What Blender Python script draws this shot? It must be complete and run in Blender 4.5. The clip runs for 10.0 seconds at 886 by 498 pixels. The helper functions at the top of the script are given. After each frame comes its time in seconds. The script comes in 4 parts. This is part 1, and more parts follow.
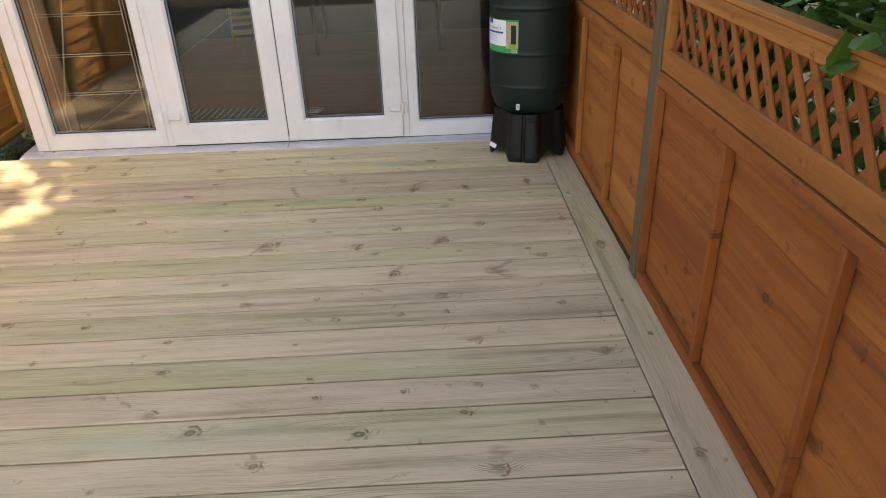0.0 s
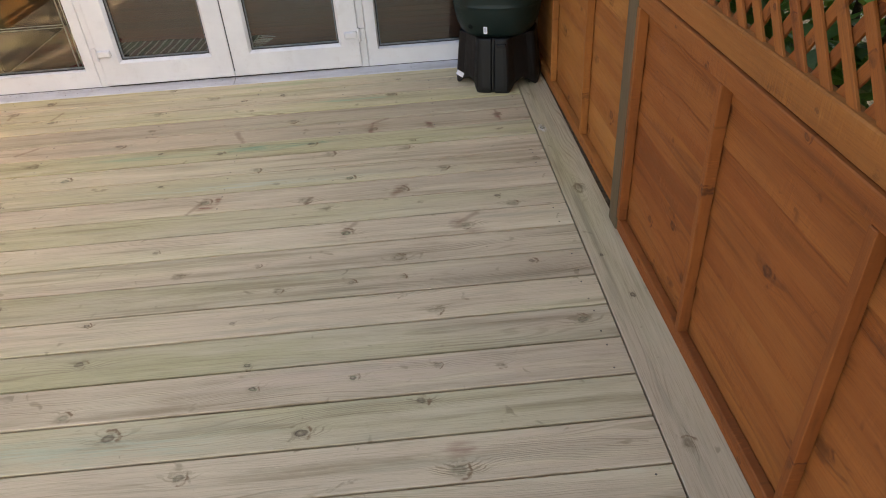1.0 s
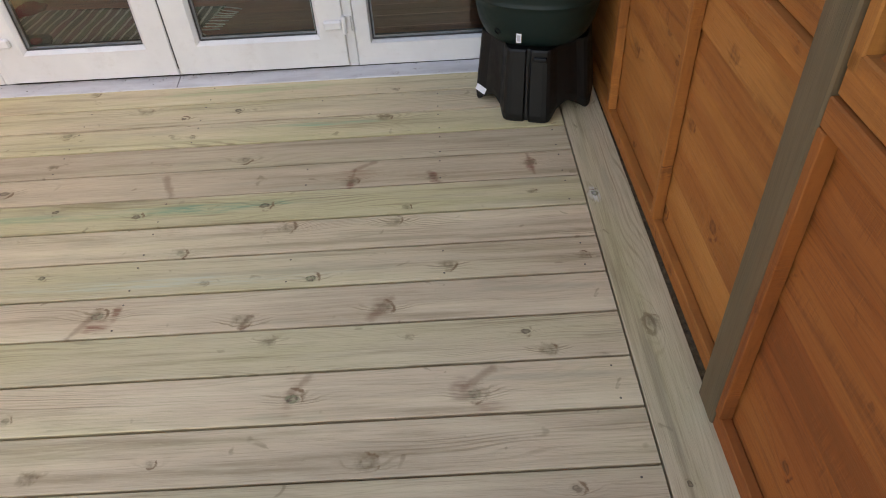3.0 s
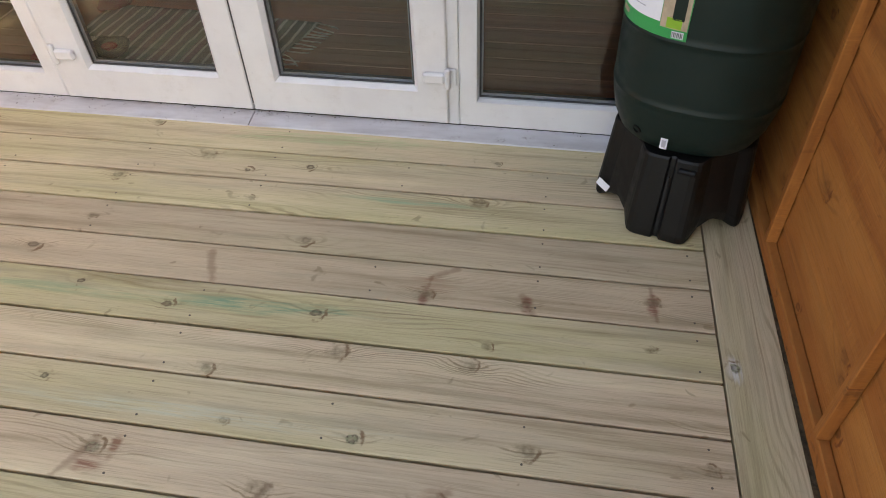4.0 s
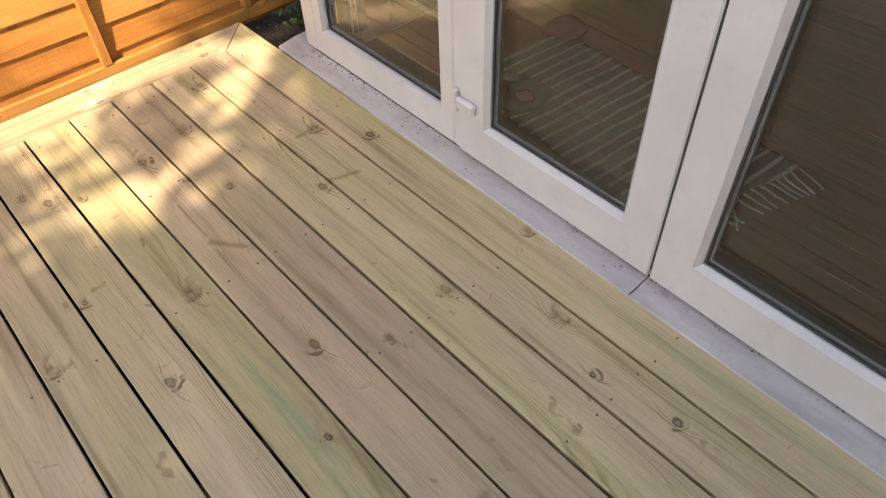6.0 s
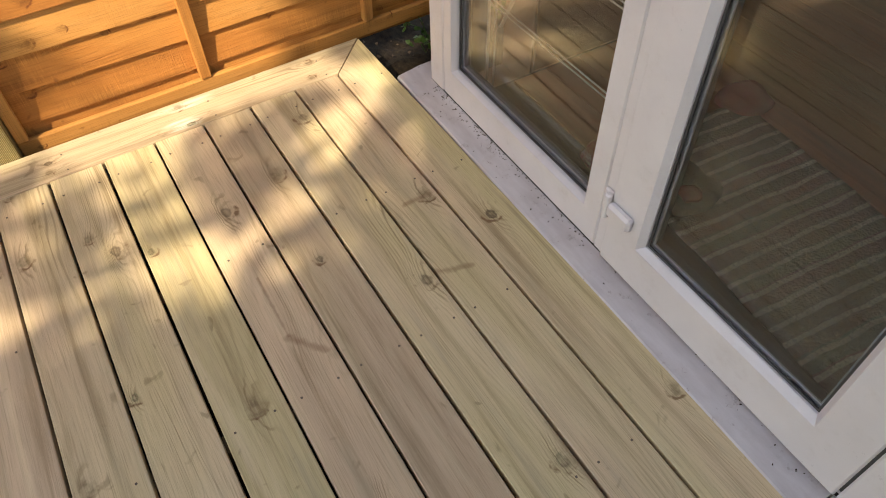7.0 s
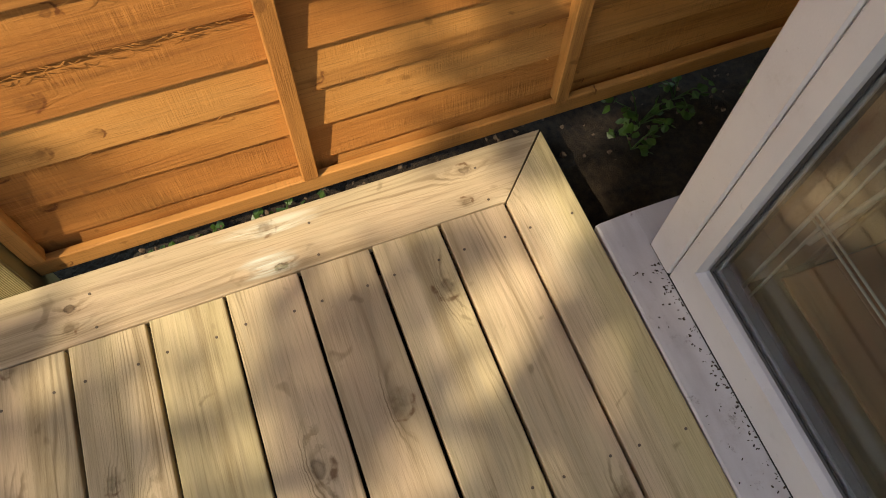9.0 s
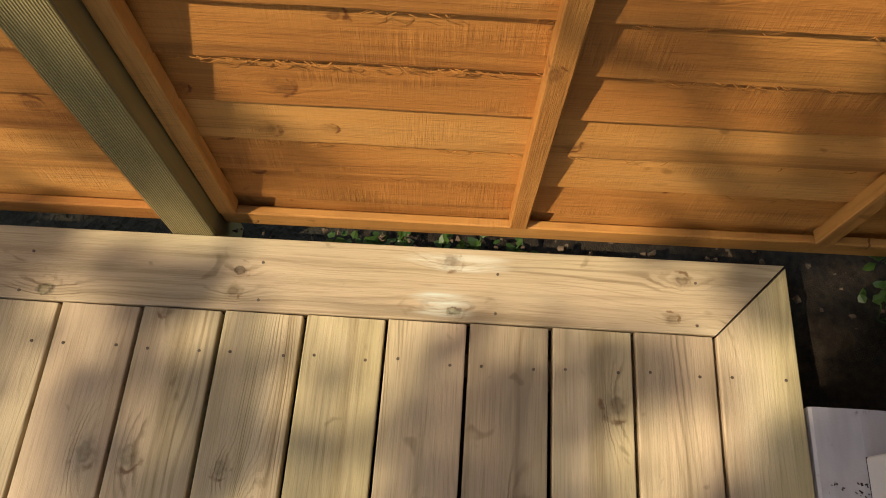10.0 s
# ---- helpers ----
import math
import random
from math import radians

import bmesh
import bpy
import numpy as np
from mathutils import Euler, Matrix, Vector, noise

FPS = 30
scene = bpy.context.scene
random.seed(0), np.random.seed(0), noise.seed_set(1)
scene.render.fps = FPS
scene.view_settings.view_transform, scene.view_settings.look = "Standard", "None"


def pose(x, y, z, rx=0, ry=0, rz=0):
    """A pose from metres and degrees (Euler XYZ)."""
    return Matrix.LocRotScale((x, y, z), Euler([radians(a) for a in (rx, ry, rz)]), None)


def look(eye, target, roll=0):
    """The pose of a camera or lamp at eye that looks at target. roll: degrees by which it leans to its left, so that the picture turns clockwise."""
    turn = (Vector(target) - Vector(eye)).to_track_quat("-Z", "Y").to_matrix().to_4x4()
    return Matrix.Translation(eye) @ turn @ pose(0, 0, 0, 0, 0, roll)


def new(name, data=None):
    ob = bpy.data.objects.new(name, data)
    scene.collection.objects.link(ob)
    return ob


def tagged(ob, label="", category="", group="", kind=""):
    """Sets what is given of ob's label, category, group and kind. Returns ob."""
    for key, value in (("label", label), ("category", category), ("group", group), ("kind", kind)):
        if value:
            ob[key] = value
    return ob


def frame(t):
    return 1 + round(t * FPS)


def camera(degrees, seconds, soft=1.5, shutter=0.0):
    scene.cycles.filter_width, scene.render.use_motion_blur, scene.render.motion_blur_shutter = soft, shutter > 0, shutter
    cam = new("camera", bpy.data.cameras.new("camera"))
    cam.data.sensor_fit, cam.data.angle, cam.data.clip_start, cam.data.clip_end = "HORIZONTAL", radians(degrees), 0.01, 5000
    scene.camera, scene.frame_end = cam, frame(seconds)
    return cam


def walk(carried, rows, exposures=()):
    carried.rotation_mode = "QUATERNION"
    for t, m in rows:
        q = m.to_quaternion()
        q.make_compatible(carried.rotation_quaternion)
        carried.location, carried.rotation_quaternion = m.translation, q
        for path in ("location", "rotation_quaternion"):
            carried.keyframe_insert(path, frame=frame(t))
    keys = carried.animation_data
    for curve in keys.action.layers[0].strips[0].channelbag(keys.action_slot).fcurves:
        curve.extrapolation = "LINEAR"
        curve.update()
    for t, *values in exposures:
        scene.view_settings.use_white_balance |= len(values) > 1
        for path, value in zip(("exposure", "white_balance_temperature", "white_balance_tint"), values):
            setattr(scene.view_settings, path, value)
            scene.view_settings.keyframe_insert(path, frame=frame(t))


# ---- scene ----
cam = camera(64.6, 10.0, soft=1.0)
PATH = [
    (0, (0.03, -0.022, 1.47), (0.064, 1.733, 0.512), -2.2),
    (0.5, (0.058, 0.087, 1.43), (0.103, 1.776, 0.36), -3.3),
    (1, (0.156, 0.314, 1.419), (0.205, 1.945, 0.263), -4.1),
    (1.5, (0.203, 0.539, 1.393), (0.251, 2.121, 0.171), -4.7),
    (2, (0.198, 0.873, 1.38), (0.233, 2.421, 0.114), -4.8),
    (3.5, (0.307, 1.766, 1.388), (0.186, 3.212, 0.012), -3.3),
    (4, (0.246, 2.108, 1.397), (-0.027, 3.513, -0.001), -2.5),
    (4.5, (0.176, 2.364, 1.374), (-0.301, 3.695, -0.042), -2.0),
    (5, (0.088, 2.652, 1.386), (-0.61, 3.861, -0.047), -1.8),
    (5.5, (-0.035, 2.814, 1.38), (-0.929, 3.858, -0.073), -1.7),
    (6, (-0.274, 2.977, 1.379), (-1.31, 3.862, -0.086), -2.2),
    (7.5, (-1.053, 3.313, 1.353), (-2.139, 3.866, -0.232), -1.9),
    (8, (-1.388, 3.369, 1.34), (-2.405, 3.862, -0.31), -1.5),
    (8.5, (-1.651, 3.403, 1.312), (-2.575, 3.846, -0.405), 0.1),
    (9, (-1.889, 3.488, 1.266), (-2.732, 3.839, -0.514), 2.3),
    (9.5, (-2.09, 3.527, 1.245), (-2.898, 3.729, -0.574), 4.3),
    (10, (-2.171, 3.407, 1.236), (-2.938, 3.386, -0.611), 2.4),
]
walk(cam, [(t, look(eye, target, roll)) for t, eye, target, roll in PATH],
     exposures=[(0, 2.42, 8800, 13), (2, 2.55, 8800, 13), (4.5, 2.46, 8900, 13), (6, 2.1, 8900, 13), (7.5, 1.68, 8700, 12), (8.5, 1.36, 8600, 11), (10, 0.98, 8700, 11)])

# ---- light: sun over the garden fence, through the trees, and the open sky ----
SUN_EL, SUN_AZ = 46.0, -56.0   # height; heading from +x, towards -y
world = bpy.data.worlds.new("world")
scene.world = world
world.use_nodes = True
sky = world.node_tree.nodes.new("ShaderNodeTexSky")
sky.sky_type, sky.sun_disc = "NISHITA", False
sky.sun_elevation, sky.sun_rotation = radians(SUN_EL), radians(90 - SUN_AZ)
world.node_tree.links.new(sky.outputs[0], world.node_tree.nodes["Background"].inputs[0])
world.node_tree.nodes["Background"].inputs[1].default_value = 0.115
SUN = Vector((math.cos(radians(SUN_EL)) * math.cos(radians(SUN_AZ)),
              math.cos(radians(SUN_EL)) * math.sin(radians(SUN_AZ)), math.sin(radians(SUN_EL))))
sun = new("sun", bpy.data.lights.new("sun", "SUN"))
sun.data.energy, sun.data.angle, sun.data.color = 2.2, radians(0.53), (1.0, 0.94, 0.86)
sun.matrix_world = look(SUN * 20, (0, 0, 0))


# ---- material tools ----
class Tree:
    """Short hand for a node tree."""
    def __init__(self, tree):
        self.t = tree

    def node(self, kind, inputs=(), **settings):
        n = self.t.nodes.new("ShaderNode" + kind)
        for key, value in settings.items():
            if key == "mode":
                n.operation = value
            elif key == "blend":
                n.blend_type = value
            elif key == "dims":
                n.noise_dimensions = value
            elif key == "vdims":
                n.voronoi_dimensions = value
            elif key == "feature":
                n.feature = value
            elif key == "data":
                n.data_type = value
            elif key == "interp":
                n.interpolation_type = value
        pairs = inputs.items() if isinstance(inputs, dict) else enumerate(inputs)
        for key, value in pairs:
            if value is None:
                continue
            if isinstance(value, bpy.types.NodeSocket):
                self.t.links.new(value, n.inputs[key])
            else:
                n.inputs[key].default_value = value
        return n

    def math(self, mode, a, b=None, c=None):
        return self.node("Math", (a, b, c), mode=mode).outputs[0]

    def vec(self, mode, a, b=None):
        n = self.node("VectorMath", (a, b), mode=mode)
        return n.outputs["Value"] if mode in ("LENGTH", "DISTANCE", "DOT_PRODUCT") else n.outputs[0]

    def noise(self, vector, scale, detail=3.0, rough=0.55, distort=0.0):
        return self.node("TexNoise", {"Vector": vector, "Scale": scale, "Detail": detail, "Roughness": rough, "Distortion": distort}).outputs[0]

    def ramp(self, value, *stops):
        n = self.node("ValToRGB", (value,))
        el = n.color_ramp.elements
        while len(el) < len(stops):
            el.new(0.5)
        for e, (p, c) in zip(el, stops):
            e.position = p
            e.color = (*c, 1) if len(c) == 3 else c
        return n.outputs[0]

    def mix(self, f, a, b, blend="MIX"):
        n = self.t.nodes.new("ShaderNodeMix")
        n.data_type, n.blend_type = "RGBA", blend
        for i, v in ((0, f), (6, a), (7, b)):
            if isinstance(v, bpy.types.NodeSocket):
                self.t.links.new(v, n.inputs[i])
            else:
                n.inputs[i].default_value = (*v, 1) if isinstance(v, tuple) and len(v) == 3 else v
        return n.outputs[2]

    def span(self, v, a, b, c=0.0, d=1.0, smooth=True):
        n = self.node("MapRange", (v, a, b, c, d))
        if smooth:
            n.interpolation_type = "SMOOTHSTEP"
        return n.outputs[0]


def material(name):
    m = bpy.data.materials.new(name)
    m.use_nodes = True
    t = Tree(m.node_tree)
    bsdf = m.node_tree.nodes["Principled BSDF"]
    return m, t, bsdf


def finish(t, bsdf, colour, rough, height=None, depth=0.002, spec=0.4):
    for key, v in (("Base Color", colour), ("Roughness", rough), ("Specular IOR Level", spec)):
        if isinstance(v, bpy.types.NodeSocket):
            t.t.links.new(v, bsdf.inputs[key])
        else:
            bsdf.inputs[key].default_value = (*v, 1) if isinstance(v, tuple) else v
    if height is not None:
        b = t.node("Bump", {"Strength": 1.0, "Distance": depth, "Height": height})
        t.t.links.new(b.outputs[0], bsdf.inputs["Normal"])


def plain(name, col, rough=0.5, var=0.12, scale=14.0, spec=0.4, bump=0.0):
    """One colour with soft blotches and fine grain."""
    m, t, b = material(name)
    pos = t.node("NewGeometry").outputs["Position"]
    n1, n2 = t.noise(pos, scale, 4), t.noise(pos, scale * 9, 3)
    f = t.math("ADD", t.math("MULTIPLY", n1, 0.65), t.math("MULTIPLY", n2, 0.35))
    lo, hi = tuple(c * (1 - var) for c in col), tuple(min(1, c * (1 + var)) for c in col)
    finish(t, b, t.ramp(f, (0.3, lo), (0.7, hi)), t.span(n1, 0.3, 0.7, rough * 0.85, min(1, rough * 1.15)), n2 if bump else None, bump or 0.001, spec)
    return m


# a knot: how far the grain bends round it, and its dark heart
KNOT = bpy.data.node_groups.new("knot", "ShaderNodeTree")
for s_name, s_kind in (("pos", "NodeSocketVector"), ("knot", "NodeSocketVector")):
    KNOT.interface.new_socket(s_name, in_out="INPUT", socket_type=s_kind)
for s_name in ("bend", "core", "halo", "arc"):
    KNOT.interface.new_socket(s_name, in_out="OUTPUT", socket_type="NodeSocketFloat")
kt = Tree(KNOT)
k_in, k_out = KNOT.nodes.new("NodeGroupInput"), KNOT.nodes.new("NodeGroupOutput")
kp, kk = kt.node("SeparateXYZ", (k_in.outputs[0],)), kt.node("SeparateXYZ", (k_in.outputs[1],))
kdx = kt.math("SUBTRACT", kp.outputs[0], kk.outputs[0])
kdy = kt.math("SUBTRACT", kp.outputs[1], kk.outputs[1])
kr = kt.math("MAXIMUM", kk.outputs[2], 0.0001)


def k_len(sx):
    a = kt.math("MULTIPLY", kdx, sx)
    return kt.math("SQRT", kt.math("ADD", kt.math("MULTIPLY", a, a), kt.math("MULTIPLY", kdy, kdy)))


k_far = kt.math("DIVIDE", k_len(0.36), kr)
k_near = kt.math("DIVIDE", k_len(0.72), kr)
KNOT.links.new(kt.math("MULTIPLY", kt.math("MULTIPLY", kt.span(k_far, 3.4, 0.2), kr), 2.1), k_out.inputs[0])
k_luck = kt.math("FRACT", kt.math("ABSOLUTE", kt.math("MULTIPLY", kt.math("SINE", kt.math("MULTIPLY_ADD", kk.outputs[0], 91.7, kt.math("MULTIPLY", kk.outputs[1], 57.0))), 43.7)))
k_dark = kt.span(k_luck, 0.15, 0.95, 0.18, 1.0)
k_body = kt.math("MULTIPLY", kt.span(k_near, 1.15, 0.7), kt.span(k_near, 0.1, 0.8, 0.55, 1.0))
KNOT.links.new(kt.math("MULTIPLY", k_body, k_dark), k_out.inputs[1])
k_ring = kt.math("ABSOLUTE", kt.math("SUBTRACT", kt.math("DIVIDE", k_len(1.0), kr), 2.1))
k_side = kt.span(kt.math("DIVIDE", kt.math("ADD", kdx, kt.math("MULTIPLY", kdy, kt.math("SINE", kt.math("MULTIPLY", kk.outputs[0], 9.0)))), kr), 0.5, 1.5)
KNOT.links.new(kt.math("MULTIPLY", kt.span(k_ring, 0.55, 0.1), k_side), k_out.inputs[3])
KNOT.links.new(kt.math("MULTIPLY", kt.span(k_near, 2.2, 0.8), kt.span(k_luck, 0.9, 0.1, 0.25, 1.0)), k_out.inputs[2])


def board_wood(name, light, dark, pink, green, knot_col, slots, rough, ring=0.0105, relief=0.0012, stains=(), grain=0.54, sawn=0.0, vary=0.20, heart=0.55, lively=1.0, flares=()):
    """Sawn softwood along x, with grain that runs round the knots named on each board."""
    m, t, b = material(name)
    tex = t.node("TexCoord").outputs["Object"]
    rnd = t.node("ObjectInfo").outputs["Random"]
    shift = t.node("CombineXYZ", (t.math("MULTIPLY", rnd, 37.0), t.math("MULTIPLY", rnd, 11.3), t.math("MULTIPLY", rnd, 5.1))).outputs[0]
    p = t.vec("ADD", tex, shift)
    ragged = t.node("TexNoise", {"Vector": p, "Scale": 55.0, "Detail": 3.0}).outputs[1]
    soft_pos = t.vec("ADD", tex, t.vec("MULTIPLY", t.vec("SUBTRACT", ragged, (0.5, 0.5, 0.5)), (0.022, 0.014, 0.0)))
    bend = core = halo = arc = None
    for i in range(slots):
        at = t.t.nodes.new("ShaderNodeAttribute")
        at.attribute_type, at.attribute_name = "OBJECT", "knot_%d" % i
        g = t.t.nodes.new("ShaderNodeGroup")
        g.node_tree = KNOT
        t.t.links.new(soft_pos, g.inputs[0])
        t.t.links.new(at.outputs["Vector"], g.inputs[1])
        bend = g.outputs[0] if bend is None else t.math("ADD", bend, g.outputs[0])
        core = g.outputs[1] if core is None else t.math("MAXIMUM", core, g.outputs[1])
        halo = g.outputs[2] if halo is None else t.math("MAXIMUM", halo, g.outputs[2])
        arc = g.outputs[3] if arc is None else t.math("MAXIMUM", arc, g.outputs[3])
    xyz = t.node("SeparateXYZ", (tex,))
    slow = t.noise(t.vec("MULTIPLY", p, (0.9, 5.0, 1.0)), 1.0, 2)
    mid = t.noise(t.vec("MULTIPLY", p, (3.0, 26.0, 3.0)), 1.0, 3)
    fine = t.noise(t.vec("MULTIPLY", p, (9.0, 420.0, 60.0)), 1.0, 3, 0.6)
    speck = t.noise(t.vec("MULTIPLY", p, (60.0, 260.0, 60.0)), 1.0, 2, 0.6)
    # growth rings, cut at a slant
    g = t.math("ADD", t.math("ADD", xyz.outputs[1], t.math("MULTIPLY", slow, 0.22)), bend)
    g = t.math("ADD", g, t.math("MULTIPLY", mid, 0.016))
    pace = t.math("MULTIPLY_ADD", t.math("FRACT", t.math("MULTIPLY", rnd, 3.7)), 0.9, 0.55)
    wave = t.math("SINE", t.math("MULTIPLY", t.math("MULTIPLY", g, pace), 6.2832 / ring))
    ringv = t.span(wave, -0.3, 1.0)
    # good and poor years: rings of uneven strength, broken along the board
    years = t.noise(t.node("CombineXYZ", (t.math("MULTIPLY", g, 75.0), t.math("MULTIPLY", xyz.outputs[0], 1.4), rnd)).outputs[0], 1.0, 3, 0.6)
    ringv = t.math("MULTIPLY", ringv, t.span(years, 0.36, 0.66, 0.05, 1.0))
    patchy = t.span(t.noise(t.vec("MULTIPLY", p, (1.1, 9.0, 1.0)), 1.0, 2), 0.47, 0.70, 0.16, 0.95)
    ringv = t.math("MULTIPLY", ringv, t.math("MAXIMUM", patchy, t.span(bend, 0.002, 0.018)))
    blot = t.noise(t.vec("MULTIPLY", p, (2.6, 10.0, 2.0)), 1.0, 4, 0.6)
    wide = t.noise(t.vec("MULTIPLY", p, (0.55, 3.0, 1.0)), 1.0, 4, 0.6)
    tone = t.math("SUBTRACT", t.math("FRACT", t.math("MULTIPLY", rnd, 7.31)), 0.5)
    cast = t.t.nodes.new("ShaderNodeAttribute")
    cast.attribute_type, cast.attribute_name = "OBJECT", "cast"
    cast_xyz = t.node("SeparateXYZ", (cast.outputs["Vector"],))
    hue = t.math("ADD", t.math("ADD", wide, t.math("MULTIPLY", tone, vary)), cast_xyz.outputs[0])
    base = t.ramp(hue, (0.30, green), (0.46, light), (0.58, pink), (0.74, tuple(c * 0.80 for c in pink)))
    streak = t.noise(t.vec("MULTIPLY", p, (1.0, 26.0, 8.0)), 1.0, 5, 0.62)
    base = t.mix(t.span(streak, 0.49, 0.74, 0.0, 0.62), base, dark)
    base = t.mix(t.span(streak, 0.46, 0.25, 0.0, 0.45), base, tuple(min(1, c * 1.22) for c in light))
    base = t.mix(t.math("MULTIPLY", ringv, grain), base, dark)
    base = t.mix(t.span(fine, 0.46, 0.76, 0.0, 0.40), base, dark)
    base = t.mix(t.span(speck, 0.56, 0.8, 0.0, 0.16), base, tuple(min(1, c * 1.3) for c in light))
    base = t.mix(t.span(blot, 0.55, 0.78, 0.0, 0.5), base, tuple(c * 0.62 for c in light))
    # short brown flecks across the grain
    fleck = t.noise(t.vec("MULTIPLY", p, (16.0, 20.0, 2.0)), 1.0, 2, 0.5, 0.8)
    base = t.mix(t.span(fleck, 0.68, 0.76, 0.0, 0.45), base, tuple(c * 0.8 for c in dark))
    # long soft grey and pale washes along the board, and dull smudges
    wash = t.noise(t.vec("MULTIPLY", t.vec("ADD", p, (3.0, 7.0, 0.0)), (1.5, 16.0, 4.0)), 1.0, 4, 0.6)
    base = t.mix(t.span(wash, 0.52, 0.72, 0.0, 0.42 * lively), base, tuple(min(1, c * f) for c, f in zip(light, (1.22, 1.25, 1.34))))
    base = t.mix(t.span(wash, 0.46, 0.28, 0.0, 0.50 * lively), base, tuple(c * f for c, f in zip(light, (0.60, 0.62, 0.66))))
    bright = t.math("ADD", 1.0, cast_xyz.outputs[1])
    base = t.mix(1.0, base, t.node("CombineXYZ", (bright, bright, bright)).outputs[0], "MULTIPLY")
    world_pos = t.node("NewGeometry").outputs["Position"]
    torn = t.span(t.noise(t.vec("MULTIPLY", p, (7.0, 90.0, 3.0)), 1.0, 4, 0.65), 0.36, 0.62, 0.15, 1.0)
    for sx, sy, wx, wy, amount, col in stains:
        d = t.vec("LENGTH", t.vec("MULTIPLY", t.vec("SUBTRACT", world_pos, (sx, sy, 0.0)), (1 / wx, 1 / wy, 0.0)))
        f = t.math("MULTIPLY", t.span(t.math("ADD", d, t.math("MULTIPLY", t.math("SUBTRACT", mid, 0.5), 2.6)), 1.15, 0.3), t.math("MULTIPLY", torn, amount * 1.25))
        base = t.mix(f, base, col)
    # brown flares of branch wood: from, to and half width of each
    smear = t.math("MULTIPLY", t.math("SUBTRACT", t.noise(p, 38.0, 3, 0.6), 0.5), 2.4)
    for ax, ay, bx, by, half in flares:
        d = t.vec("SUBTRACT", t.vec("MULTIPLY", world_pos, (1.0, 1.0, 0.0)), (ax, ay, 0.0))
        q = ((bx - ax) ** 2 + (by - ay) ** 2)
        u = t.node("Clamp", (t.vec("DOT_PRODUCT", d, ((bx - ax) / q, (by - ay) / q, 0.0)),)).outputs[0]
        off = t.vec("LENGTH", t.vec("SUBTRACT", d, t.node("CombineXYZ", (t.math("MULTIPLY", u, bx - ax), t.math("MULTIPLY", u, by - ay), 0.0)).outputs[0]))
        near = t.span(t.math("ADD", t.math("DIVIDE", off, half), smear), 1.5, 0.1, 0.0, 0.46)
        base = t.mix(near, base, (0.20, 0.095, 0.05))
    hal = t.math("MULTIPLY", halo, t.span(t.noise(p, 45.0, 3), 0.35, 0.65, 0.10, 0.62))
    base = t.mix(t.math("MULTIPLY", arc, t.span(t.noise(p, 30.0, 3), 0.4, 0.6, 0.0, 0.85)), base, tuple(c * f for c, f in zip(dark, (0.85, 0.66, 0.62))))
    base = t.mix(hal, base, tuple(c * 0.72 for c in dark))
    base = t.mix(t.math("MULTIPLY", core, heart), base, t.mix(t.span(t.noise(p, 120.0, 3), 0.4, 0.6), t.mix(t.span(t.noise(p, 2.3, 1), 0.48, 0.56), knot_col, tuple(c * f for c, f in zip(knot_col, (1.5, 2.5, 2.4)))), tuple(c * 0.45 for c in knot_col)))
    h = t.math("SUBTRACT", t.math("ADD", t.math("MULTIPLY", fine, 0.4), t.math("MULTIPLY", speck, 0.25)), t.math("MULTIPLY", ringv, 0.35))
    if sawn:
        cut = t.noise(t.vec("MULTIPLY", p, (260.0, 14.0, 40.0)), 1.0, 3, 0.65)
        rough_patch = t.span(t.noise(t.vec("MULTIPLY", p, (5.0, 14.0, 1.0)), 1.0, 3), 0.48, 0.68, 0.15, 1.0)
        h = t.math("ADD", h, t.math("MULTIPLY", t.math("MULTIPLY", cut, rough_patch), sawn))
        base = t.mix(t.math("MULTIPLY", t.span(cut, 0.5, 0.75, 0.0, 0.35), rough_patch), base, tuple(min(1, c * 1.5) for c in light))
        base = t.mix(t.math("MULTIPLY", t.span(cut, 0.5, 0.25, 0.0, 0.35), rough_patch), base, dark)
    finish(t, b, base, t.span(blot, 0.3, 0.7, rough - 0.08, rough + 0.08), h, relief, 0.3)
    return m


